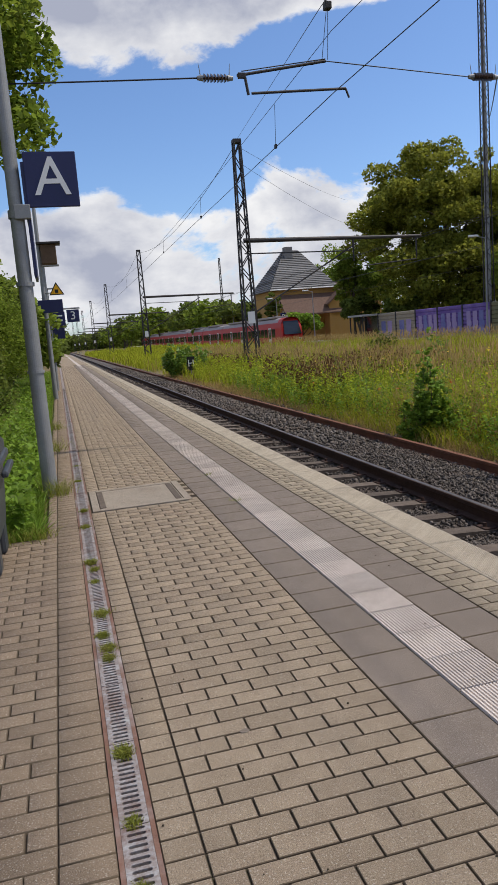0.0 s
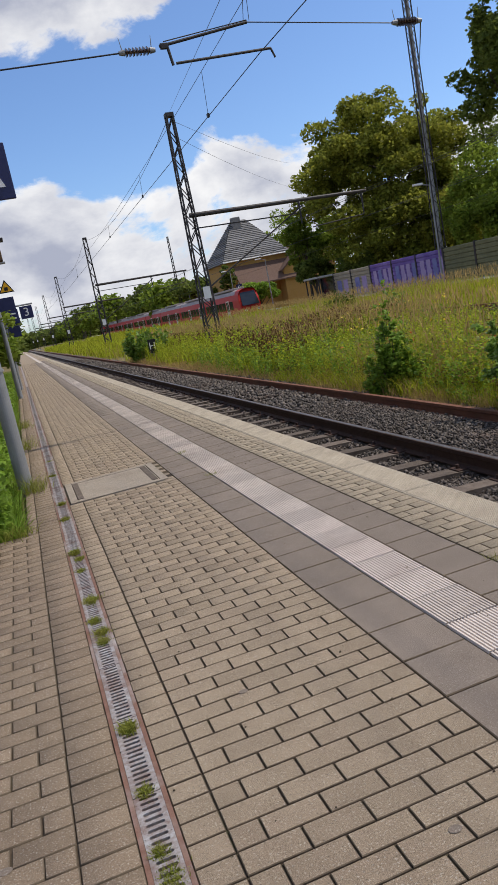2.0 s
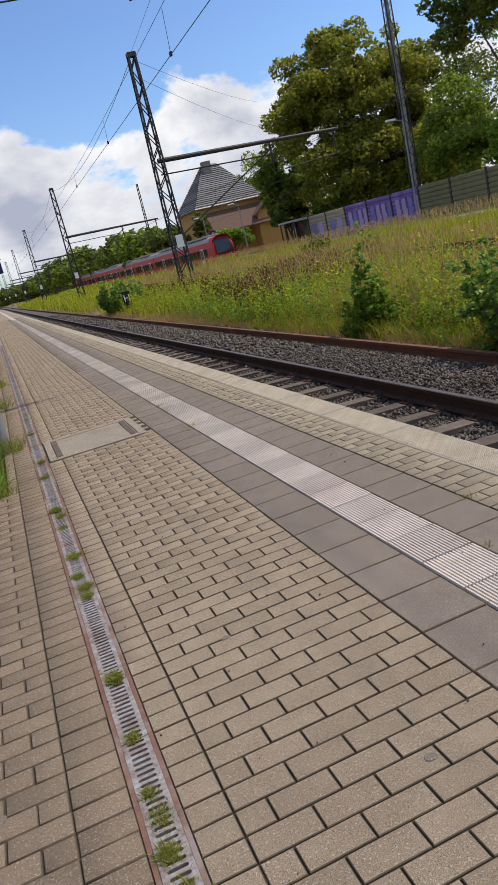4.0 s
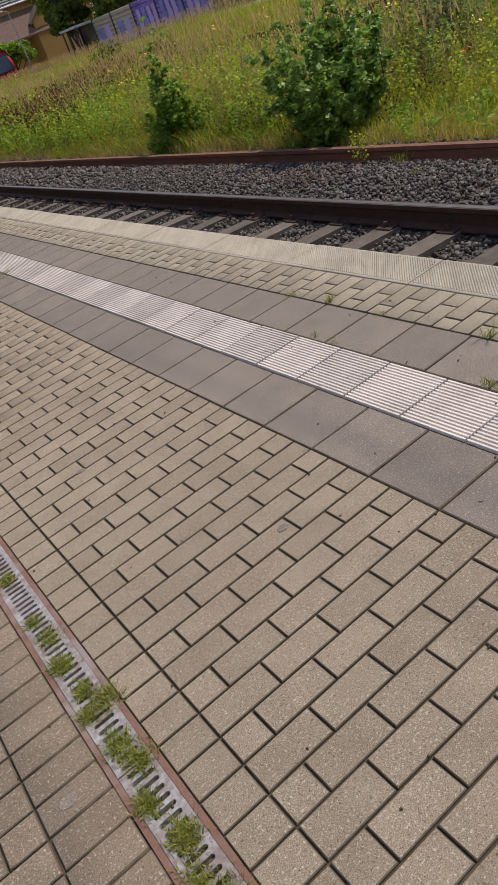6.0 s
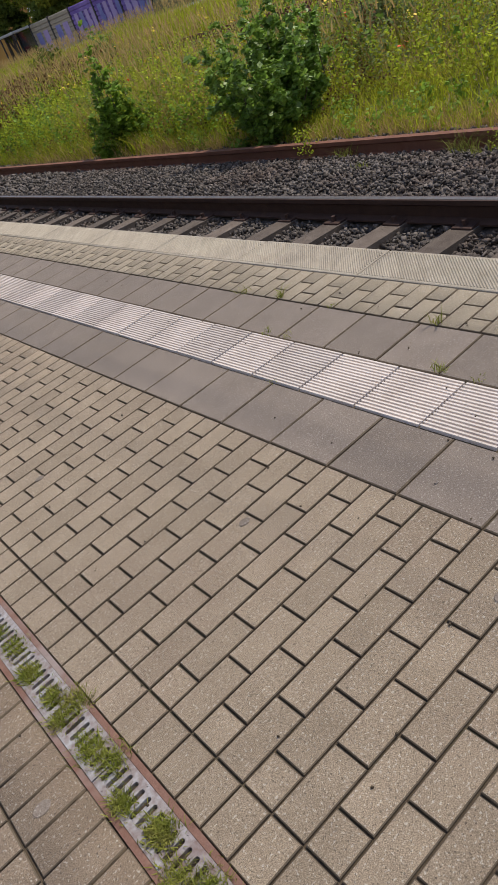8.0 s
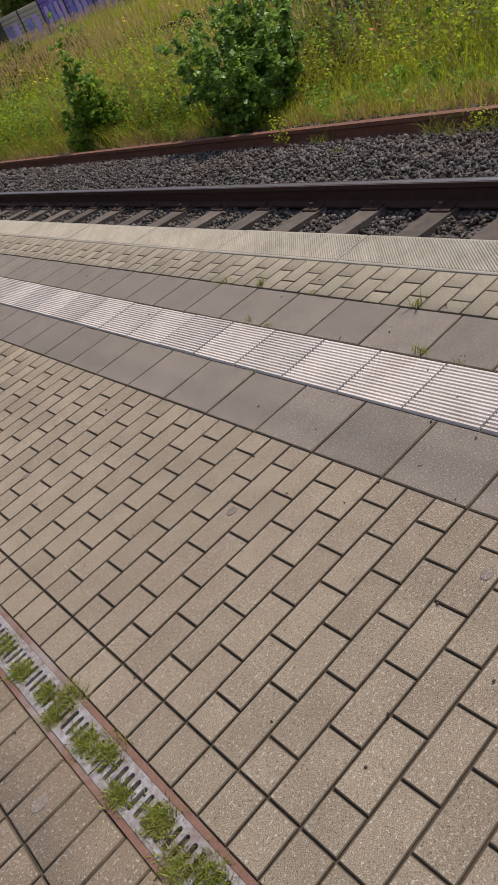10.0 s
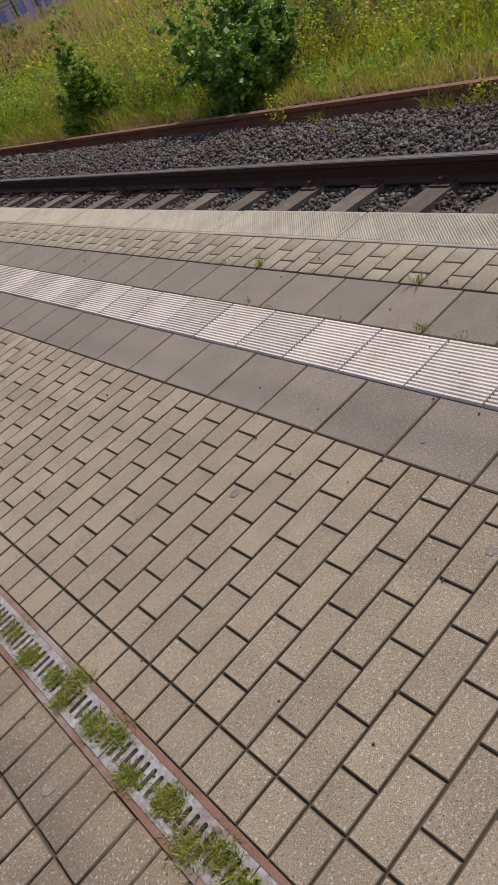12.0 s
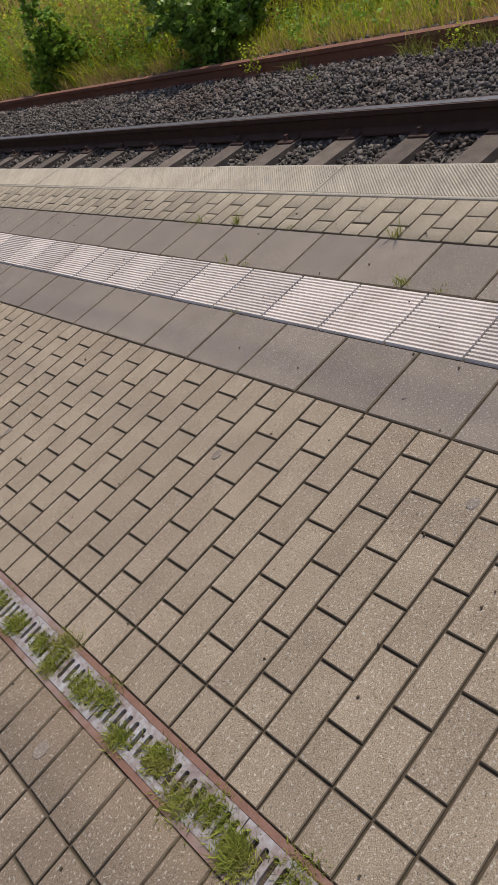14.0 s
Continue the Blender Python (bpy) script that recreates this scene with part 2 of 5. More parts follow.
M = dict(
    paver=material("paver_concrete", (0.240, 0.184, 0.128), (0.355, 0.278, 0.198), 7, 0.92, bump=0.7, bump_scale=260, fine=240, piece=0.09, coords="World", c=(0.21, 0.14, 0.108), c_scale=1.3, c_amt=0.3, speck=0.36),
    # darker, browner version of the paver colours for the blocks behind the drain
    paver_apron=material("paver_apron_darker", (0.185, 0.135, 0.093), (0.285, 0.216, 0.152), 7, 0.92, bump=0.7, bump_scale=260, fine=240, piece=0.10, coords="World", c=(0.16, 0.105, 0.08), c_scale=1.1, c_amt=0.35, speck=0.36),
    paver_pale=material("paver_pale", (0.255, 0.208, 0.147), (0.365, 0.302, 0.220), 7, 0.92, bump=0.7, bump_scale=260, fine=240, piece=0.13, coords="World", c=(0.2, 0.155, 0.115), c_scale=1.4, c_amt=0.4, speck=0.36),
    slab=material("slab_dark", (0.150, 0.119, 0.097), (0.225, 0.183, 0.150), 6, 0.85, bump=0.5, bump_scale=200, fine=140, piece=0.08, coords="World", c=(0.23, 0.185, 0.155), c_scale=1.1, c_amt=0.35, speck=0.2),
    tactile=material("tactile_white", (0.46, 0.40, 0.355), (0.62, 0.55, 0.50), 7, 0.75, bump=0.2, fine=150, piece=0.12, coords="World", c=(0.30, 0.235, 0.19), c_scale=2.2, c_amt=0.5, speck=0.15),
    edge=material("edge_concrete", (0.275, 0.235, 0.180), (0.39, 0.34, 0.268), 6, 0.88, bump=0.4, fine=160, piece=0.09, coords="World", c=(0.18, 0.15, 0.12), c_scale=2.6, c_amt=0.45, speck=0.28),
    joint=material("joint_earth", (0.050, 0.037, 0.024), (0.125, 0.092, 0.062), 30, 0.95, bump=0.6, coords="World", c=(0.055, 0.072, 0.02), c_scale=2.5, c_amt=0.5),
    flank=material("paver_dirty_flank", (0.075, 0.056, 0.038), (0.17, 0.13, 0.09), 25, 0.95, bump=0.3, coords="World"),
    cover=material("cover_concrete", (0.235, 0.195, 0.155), (0.33, 0.28, 0.225), 5, 0.88, bump=0.4, coords="World", c=(0.18, 0.135, 0.10), c_amt=0.5, speck=0.3),
    zinc=material("galvanised_grating", (0.15, 0.085, 0.065), (0.40, 0.40, 0.405), 16, 0.65, 0.1, bump=0.25, fine=60, coords="World", c=(0.13, 0.06, 0.042), c_scale=3.5, c_amt=0.9),
    rust_frame=material("rusty_frame", (0.14, 0.07, 0.05), (0.24, 0.135, 0.10), 18, 0.8, 0.1, bump=0.3, coords="World", c=(0.42, 0.41, 0.40), c_scale=1.6, c_amt=0.8),
    dirt=material("channel_dirt", (0.03, 0.026, 0.02), (0.08, 0.065, 0.05), 20, 0.95, bump=0.6, coords="World"),
    ballast=material("ballast_stone", (0.050, 0.041, 0.036), (0.175, 0.152, 0.135), 14, 0.85, bump=0.4, piece=0.6, coords="World", c=(0.085, 0.052, 0.038), c_scale=0.9, c_amt=0.65, spec=0.2),
    rail=material("rail_steel", (0.040, 0.022, 0.017), (0.085, 0.048, 0.037), 12, 0.7, 0.3, bump=0.3, coords="World"),
    rail_rust=material("rail_rust", (0.125, 0.046, 0.027), (0.23, 0.105, 0.066), 12, 0.8, 0.1, bump=0.3, coords="World", c=(0.06, 0.03, 0.024), c_amt=0.5),
    rail_top=material("rail_head", (0.10, 0.09, 0.085), (0.22, 0.20, 0.19), 20, 0.45, 0.8, bump=0.05, coords="World"),
    sleeper=material("sleeper_wood", (0.065, 0.048, 0.038), (0.165, 0.132, 0.108), 10, 0.9, bump=0.5, piece=0.25, coords="World", c=(0.05, 0.038, 0.03), c_amt=0.5),
    earth=material("verge_earth", (0.13, 0.095, 0.045), (0.20, 0.16, 0.06), 2, 0.95, bump=0.6, coords="World", c=(0.10, 0.12, 0.03), c_scale=0.4, c_amt=0.6),
    steel_dark=material("mast_steel", (0.035, 0.033, 0.034), (0.075, 0.07, 0.07), 6, 0.6, 0.5, bump=0.1, coords="World", c=(0.09, 0.05, 0.035), c_amt=0.4),
    wire=material("wire_dark", (0.03, 0.03, 0.035), (0.05, 0.05, 0.055), 6, 0.5, 0.5, bump=0, coords="World"),
    galv=material("galvanised_pole", (0.22, 0.225, 0.23), (0.32, 0.325, 0.33), 5, 0.55, 0.4, bump=0.05, coords="World", c=(0.17, 0.155, 0.145), c_amt=0.4),
    blue=material("sign_blue", (0.012, 0.016, 0.075), (0.018, 0.022, 0.095), 4, 0.4, bump=0, spec=0.4),
    white=material("sign_white", (0.70, 0.70, 0.70), (0.80, 0.80, 0.80), 4, 0.5, bump=0),
    yellow=material("sign_yellow", (0.75, 0.36, 0.01), (0.85, 0.44, 0.02), 4, 0.5, bump=0),
    black=material("black_paint", (0.012, 0.012, 0.012), (0.025, 0.025, 0.025), 6, 0.6, bump=0),
    bin=material("bin_plastic", (0.030, 0.036, 0.045), (0.048, 0.055, 0.066), 5, 0.42, bump=0.08, bump_scale=300, spec=0.5, c=(0.10, 0.10, 0.10), c_scale=3, c_amt=0.25),
    brown=material("box_wood", (0.09, 0.055, 0.035), (0.15, 0.095, 0.06), 12, 0.8, bump=0.3),
    red=material("train_red", (0.40, 0.018, 0.016), (0.50, 0.03, 0.024), 3, 0.5, bump=0.03, spec=0.2, c=(0.28, 0.02, 0.018), c_amt=0.4),
    roof_grey=material("train_roof", (0.26, 0.22, 0.215), (0.38, 0.34, 0.33), 2, 0.6, bump=0.1),
    glass=material("dark_glass", (0.015, 0.018, 0.02), (0.03, 0.034, 0.038), 2, 0.08, bump=0, spec=0.6),
    pale_door=material("door_pale", (0.55, 0.53, 0.5), (0.66, 0.64, 0.6), 3, 0.5, bump=0),
    barrier=material("barrier_green", (0.13, 0.125, 0.06), (0.20, 0.19, 0.10), 2, 0.8, bump=0.3, coords="World", c=(0.25, 0.23, 0.13), c_amt=0.4),
    barrier_tan=material("barrier_tan", (0.26, 0.22, 0.16), (0.36, 0.31, 0.24), 2, 0.8, bump=0.3, coords="World"),
    purple=material("spray_purple", (0.10, 0.06, 0.24), (0.20, 0.12, 0.38), 0.9, 0.8, bump=0.2, coords="World", c=(0.30, 0.22, 0.48), c_scale=0.55, c_amt=0.7),
    mauve=material("spray_mauve", (0.27, 0.19, 0.38), (0.40, 0.31, 0.50), 1.2, 0.7, bump=0.1, coords="World"),
    spray_blue=material("spray_blue", (0.10, 0.10, 0.30), (0.25, 0.25, 0.46), 1.2, 0.7, bump=0.1, coords="World"),
    concrete=material("concrete_grey", (0.38, 0.37, 0.35), (0.5, 0.49, 0.46), 3, 0.85, bump=0.2, coords="World", c=(0.25, 0.24, 0.22), c_amt=0.5),
    facade=material("facade_ochre", (0.38, 0.225, 0.065), (0.48, 0.295, 0.10), 1.5, 0.9, bump=0.2, coords="World", c=(0.27, 0.17, 0.08), c_amt=0.4),
    tile_grey=material("roof_tile_grey", (0.15, 0.148, 0.15), (0.25, 0.245, 0.245), 3, 0.85, bump=0.2, piece=0.2, coords="World", spec=0.15),
    tile_brown=material("roof_tile_brown", (0.12, 0.075, 0.058), (0.19, 0.125, 0.10), 3, 0.85, bump=0.2, piece=0.12, coords="World", spec=0.15),
    bark=material("bark", (0.07, 0.055, 0.04), (0.13, 0.105, 0.08), 8, 0.95, bump=0.8, coords="World"),
    leaf=material("leaf_green", (0.125, 0.20, 0.022), (0.28, 0.34, 0.05), 0.8, 0.7, bump=0, piece=0.4, coords="World", trans=0.5, spec=0.15),
    leaf_oak=material("leaf_yellow_green", (0.15, 0.185, 0.022), (0.37, 0.36, 0.06), 0.35, 0.7, bump=0, piece=0.45, coords="World", trans=0.5, spec=0.15, c=(0.10, 0.135, 0.02), c_scale=0.25, c_amt=0.6),
    herb_grey=material("herb_grey_green", (0.13, 0.175, 0.06), (0.26, 0.30, 0.12), 1.6, 0.8, bump=0, piece=0.4, coords="World", trans=0.45, spec=0.1),
    herb_lime=material("herb_lime", (0.24, 0.30, 0.02), (0.44, 0.48, 0.05), 1.2, 0.8, bump=0, piece=0.4, coords="World", trans=0.5, spec=0.1),
    leaf_shrub=material("leaf_shrub", (0.11, 0.205, 0.026), (0.27, 0.39, 0.065), 2.2, 0.45, bump=0, piece=0.45, coords="World", trans=0.4, spec=0.4),
    leaf_fresh=material("leaf_fresh", (0.12, 0.22, 0.022), (0.26, 0.38, 0.05), 1.5, 0.6, bump=0, piece=0.4, coords="World", trans=0.5, spec=0.25),
    leaf_dark=material("leaf_dark", (0.095, 0.135, 0.026), (0.20, 0.24, 0.05), 0.3, 0.7, bump=0, piece=0.45, coords="World", trans=0.5, spec=0.15),
    grass=material("grass_green", (0.23, 0.31, 0.020), (0.47, 0.47, 0.04), 0.55, 0.8, bump=0, piece=0.5, coords="World", c=(0.52, 0.36, 0.08), c_scale=0.5, c_amt=0.4, trans=0.45, spec=0.1),
    straw=material("grass_straw", (0.36, 0.235, 0.085), (0.53, 0.39, 0.17), 0.6, 0.85, bump=0, piece=0.3, coords="World", trans=0.4, spec=0.1),
    weed=material("weed_green", (0.13, 0.165, 0.022), (0.33, 0.33, 0.07), 14, 0.75, bump=0, piece=0.45, coords="World", c=(0.33, 0.26, 0.10), c_scale=12, c_amt=0.6, trans=0.4, spec=0.1),
    dock=material("dock_brown", (0.10, 0.055, 0.025), (0.19, 0.11, 0.05), 3, 0.85, bump=0, piece=0.4, coords="World", trans=0.3, spec=0.1),
    poppy=material("flower_red", (0.65, 0.07, 0.02), (0.75, 0.12, 0.03), 6, 0.6, bump=0),
    tansy=material("flower_yellow", (0.62, 0.42, 0.02), (0.75, 0.52, 0.04), 6, 0.6, bump=0),
    porcelain=material("insulator_brown", (0.05, 0.032, 0.022), (0.09, 0.055, 0.04), 8, 0.25, bump=0, spec=0.6),
)


# ---- builders ----
def mesh_ob(name, verts, faces, mat, parent=None, smooth=False):
    me = bpy.data.meshes.new(name)
    me.from_pydata(verts, [], faces)
    me.materials.append(mat)
    if smooth:
        me.polygons.foreach_set("use_smooth", [True] * len(me.polygons))
    ob = new(name, me)
    if parent:
        ob.parent = parent
    return ob


def quads_ob(name, corners, mat, parent=None):
    """One mesh of free quads; corners is an (n, 4, 3) array."""
    n = len(corners)
    me = bpy.data.meshes.new(name)
    me.vertices.add(n * 4)
    me.vertices.foreach_set("co", np.asarray(corners, np.float32).ravel())
    me.loops.add(n * 4)
    me.loops.foreach_set("vertex_index", np.arange(n * 4, dtype=np.int32))
    me.polygons.add(n)
    me.polygons.foreach_set("loop_start", np.arange(0, n * 4, 4, dtype=np.int32))
    me.update(calc_edges=True)
    me.materials.append(mat)
    ob = new(name, me)
    if parent:
        ob.parent = parent
    return ob


def solid_ob(name, shape_v, shape_f, places, mat, parent=None):
    """One mesh of many copies of a small solid; places is (n, v, 3) world corners."""
    n, v = places.shape[:2]
    me = bpy.data.meshes.new(name)
    k = len(shape_f[0])
    f = (np.asarray(shape_f, np.int32)[None] + (np.arange(n, dtype=np.int32) * v)[:, None, None]).reshape(-1)
    me.vertices.add(n * v)
    me.vertices.foreach_set("co", places.astype(np.float32).ravel())
    me.loops.add(len(f))
    me.loops.foreach_set("vertex_index", f)
    me.polygons.add(len(f) // k)
    me.polygons.foreach_set("loop_start", np.arange(0, len(f), k, dtype=np.int32))
    me.update(calc_edges=True)
    me.materials.append(mat)
    ob = new(name, me)
    if parent:
        ob.parent = parent
    return ob


def part(name, bm, mat, parent=None, label=""):
    me = bpy.data.meshes.new(name)
    bm.normal_update()
    bm.to_mesh(me)
    bm.free()
    me.materials.append(mat)
    ob = new(name, me)
    if parent:
        ob.parent = parent
    if label:
        ob["label"] = label
    return ob


def empty(name, x=0, y=0, z=0):
    ob = new(name)
    ob.location = (x, y, z)
    return ob


def add_box(bm, x0, x1, y0, y1, z0, z1, bevel=0.0):
    r = bmesh.ops.create_cube(bm, size=1, matrix=Matrix.Translation(((x0 + x1) / 2, (y0 + y1) / 2, (z0 + z1) / 2)) @ Matrix.Diagonal((x1 - x0, y1 - y0, z1 - z0, 1)))
    if bevel:
        es = list({e for v in r["verts"] for e in v.link_edges})
        bmesh.ops.bevel(bm, geom=es, offset=bevel, segments=2, affect="EDGES", profile=0.5)
    return bm


def box(x0, x1, y0, y1, z0, z1, bevel=0.0):
    return add_box(bmesh.new(), x0, x1, y0, y1, z0, z1, bevel)


def add_bar(bm, a, b, r0, r1=None, seg=8):
    """A round bar from a to b."""
    a, b = Vector(a), Vector(b)
    d = b - a
    m = Matrix.Translation((a + b) / 2) @ d.to_track_quat("Z", "Y").to_matrix().to_4x4()
    bmesh.ops.create_cone(bm, cap_ends=True, segments=seg, radius1=r0, radius2=r0 if r1 is None else r1, depth=d.length, matrix=m)
    return bm


def bar(a, b, r0, r1=None, seg=8):
    return add_bar(bmesh.new(), a, b, r0, r1, seg)


def add_flat_bar(bm, a, b, w):
    """A square bar from a to b."""
    return add_bar(bm, a, b, w * 0.7071, None, 4)


def extrude(profile, axis, v0, v1):
    """A profile of (p, q) drawn out along an axis; axis 'y': p is x and q is z; 'x': p is y and q is z."""
    bm = bmesh.new()
    put = (lambda p, q, v: (p, v, q)) if axis == "y" else (lambda p, q, v: (v, p, q))
    a = [bm.verts.new(put(p, q, v0)) for p, q in profile]
    b = [bm.verts.new(put(p, q, v1)) for p, q in profile]
    n = len(profile)
    for i in range(n):
        bm.faces.new((a[i], a[(i + 1) % n], b[(i + 1) % n], b[i]))
    bm.faces.new(a[::-1])
    bm.faces.new(b)
    bmesh.ops.recalc_face_normals(bm, faces=bm.faces)
    return bm


def text_mesh(name, body, size, mat, parent, m, depth=0.004):
    cu = bpy.data.curves.new(name, "FONT")
    cu.body, cu.size, cu.extrude = body, size, depth
    cu.align_x, cu.align_y = "CENTER", "CENTER"
    tmp = bpy.data.objects.new(name, cu)
    scene.collection.objects.link(tmp)
    me = bpy.data.meshes.new_from_object(tmp.evaluated_get(bpy.context.evaluated_depsgraph_get()))
    bpy.data.objects.remove(tmp)
    me.materials.clear()
    me.materials.append(mat)
    ob = new(name, me)
    ob.parent = parent
    ob.matrix_basis = m
    return ob


def wire_ob(name, points, r, mat, parent=None):
    cu = bpy.data.curves.new(name, "CURVE")
    cu.dimensions, cu.bevel_depth, cu.bevel_resolution = "3D", r, 1
    sp = cu.splines.new("POLY")
    sp.points.add(len(points) - 1)
    for p, q in zip(sp.points, points):
        p.co = (*q, 1)
    tmp = bpy.data.objects.new(name, cu)
    scene.collection.objects.link(tmp)
    me = bpy.data.meshes.new_from_object(tmp.evaluated_get(bpy.context.evaluated_depsgraph_get()))
    bpy.data.objects.remove(tmp)
    me.materials.clear()
    me.materials.append(mat)
    ob = new(name, me)
    if parent:
        ob.parent = parent
    return ob


rng = np.random.default_rng(7)


def unit(v):
    return v / np.maximum(np.linalg.norm(v, axis=-1, keepdims=True), 1e-9)


def leaf_quads(centres, size, up=0.35, droop=0.0):
    """Pointed leaf-shaped quads at the centres, turned at random."""
    n = len(centres)
    d = rng.normal(size=(n, 3))
    d[:, 2] = d[:, 2] * 0.6 - droop
    d = unit(d)
    nrm = rng.normal(size=(n, 3))
    nrm[:, 2] += up * 3
    side = unit(np.cross(d, nrm))
    s = size * rng.uniform(0.6, 1.3, (n, 1))
    return np.stack([centres - d * s * 0.55, centres + side * s * 0.42 - d * s * 0.05, centres + d * s * 0.6, centres - side * s * 0.42 - d * s * 0.05], 1)


def crown_points(blobs, n, shell=0.55):
    """Points in the outer shells of a set of blobs (x, y, z, rx, ry, rz)."""
    b = np.array(blobs)
    w = (b[:, 3] * b[:, 4] * b[:, 5]) ** (2 / 3)
    i = rng.choice(len(b), n, p=w / w.sum())
    d = unit(rng.normal(size=(n, 3)))
    r = shell + (1 - shell) * rng.random((n, 1)) ** 0.6
    r *= 1 + 0.16 * np.sin(d[:, :1] * 9 + b[i, :1]) * np.cos(d[:, 1:2] * 8 + b[i, 1:2])
    return b[i, :3] + d * r * b[i, 3:]


def blob_cloud(cx, cy, cz, rx, ry, rz, n, size, seed):
    """Clumps over an ellipsoid, for an uneven crown with gaps."""
    g = np.random.default_rng(seed)
    d = unit(g.normal(size=(n, 3)))
    d[:, 2] = np.where(d[:, 2] < -0.5, -d[:, 2] * 0.5, d[:, 2])
    r = g.uniform(0.55, 0.98, (n, 1))
    c = np.array([cx, cy, cz]) + d * r * np.array([rx, ry, rz])
    s = size * g.uniform(0.6, 1.25, (n, 1)) * np.array([[1, 1, 0.75]])
    return np.hstack([c, s]).tolist()


def tree(name, label, x, y, z0, height, blobs, leaves, leaf_size, mat, trunk_r, category="tree", limbs=7, seed=1):
    t = tagged(empty(name, x, y, z0), label, category)
    g = random.Random(seed)
    bm = bmesh.new()
    top = height * 0.72
    k = 6
    pts = [Vector((0.25 * math.sin(i * 1.7 + seed) * i / k, 0.25 * math.cos(i * 1.3 + seed) * i / k, top * i / k)) for i in range(k + 1)]
    for i in range(k):
        add_bar(bm, pts[i], pts[i + 1], trunk_r * (1 - 0.8 * i / k), trunk_r * (1 - 0.8 * (i + 1) / k), 10)
    part("trunk", bm, M["bark"], t)
    for b in g.sample(blobs, min(limbs, len(blobs))):
        a = pts[g.randint(2, k - 1)]
        e = Vector(b[:3]) - Vector((x, y, z0))
        mid = (a + e) / 2 + Vector((0, 0, -0.06 * height * 0.5))
        bm = add_bar(bmesh.new(), a, mid, trunk_r * 0.36, trunk_r * 0.22, 7)
        add_bar(bm, mid, e, trunk_r * 0.22, trunk_r * 0.07, 7)
        part("limb", bm, M["bark"], t)
    q = leaf_quads(crown_points(blobs, leaves), leaf_size)
    quads_ob("crown", q - np.array([x, y, z0]), mat, t)
    return t


# ---- the large structure ----
FAR = 320.0
EDGE = 1.43            # platform edge
RAIL_A, RAIL_B = 2.75, 4.24
RAIL_Z, RAIL_Z_B = -0.328, -0.405


# platform body: joints' bed, retaining wall below the edge
bm = bmesh.new()
add_box(bm, -1.42, EDGE - 0.06, -9, FAR, -1.2, -0.008)
platform = part("platform", bm, M["joint"])
tagged(platform, "paved station platform with earth-filled joints beside the track", "platform", kind="structure")
apron = part("apron", box(-6, -1.42, -9, 4.85, -1.2, -0.008), M["joint"])
tagged(apron, "paved strip behind the drain where the bin stands", "pavement", kind="structure")

# ground: one sheet to the horizon, lower at the track, gently rising verge
def ground_z(x, y):
    z = -0.62
    if x > 4.7:
        z += 0.07 + min(1, (x - 4.7) / 5) * 0.30
    if x > 23:
        z -= min(1, (x - 23) / 2) * 0.5
    if x < -1.4:
        z = -0.04 - min(0.2, (-1.4 - x) * 0.1)
    return z


xs = [-900, -300, -100, -40, -20, -10, -6, -3, -1.43, -1.41, 1.3, 2, 4, 4.7, 6, 8, 10, 13, 16, 20, 23, 25, 28, 34, 45, 70, 120, 300, 900]
ys = [-600, -200, -60, -20, -8] + [i * 2.0 for i in range(-3, 31)] + [70, 90, 120, 160, 220, 320, 600, 1500]
gv = [(x, y, ground_z(x, y) + (0.06 * noise.noise(Vector((x * 0.4, y * 0.4, 0))) if x > 5 else 0)) for y in ys for x in xs]
nx = len(xs)
gf = [(j * nx + i, j * nx + i + 1, (j + 1) * nx + i + 1, (j + 1) * nx + i) for j in range(len(ys) - 1) for i in range(nx - 1)]
ground = mesh_ob("ground", gv, gf, M["earth"], smooth=True)
tagged(ground, "dry earth and overgrown verge along the railway", "ground", kind="structure")

# ballast bed, slightly crowned between the rails
prof = [(1.3, -0.95), (1.3, -0.53), (2.0, -0.54), (2.6, -0.53), (2.95, -0.505), (3.4, -0.47), (3.85, -0.505), (4.12, -0.55), (4.36, -0.56), (4.8, -0.57), (5.2, -0.63), (5.2, -0.95)]
bed = part("ballast_bed", extrude(prof, "y", -9, FAR), M["ballast"])
tagged(bed, "dark crushed-stone bed under the track", "ballast bed", kind="structure")


def rail_profile(x, z):
    h = [(-0.036, 0), (0.036, 0), (0.036, -0.035), (0.010, -0.052), (0.009, -0.13), (0.067, -0.150), (0.067, -0.163), (-0.067, -0.163), (-0.067, -0.150), (-0.009, -0.13), (-0.010, -0.052), (-0.036, -0.035)]
    return [(x + p, z + q) for p, q in h]


def rail(label, x, z, mat, shiny):
    r = tagged(empty("rail", x, 0, z), label, "rail", group="rails of the near track")
    part("rail_web", extrude(rail_profile(0, 0), "y", -9, FAR), mat, r)
    if not shiny:
        part("rail_head", box(-0.036, 0.036, -9, FAR, -0.001, 0.003), M["rail_rust"], r, "rusty running surface")
    if shiny:
        part("rail_head", box(-0.022, 0.022, -9, FAR, -0.004, 0.002), M["rail_top"], r, "worn bright running surface")
    return r


rail("dark steel rail with a worn bright top", RAIL_A, RAIL_Z, M["rail"], True)
rail("rusty brown rail at the foot of tall grass", RAIL_B, RAIL_Z_B, M["rail_rust"], False)


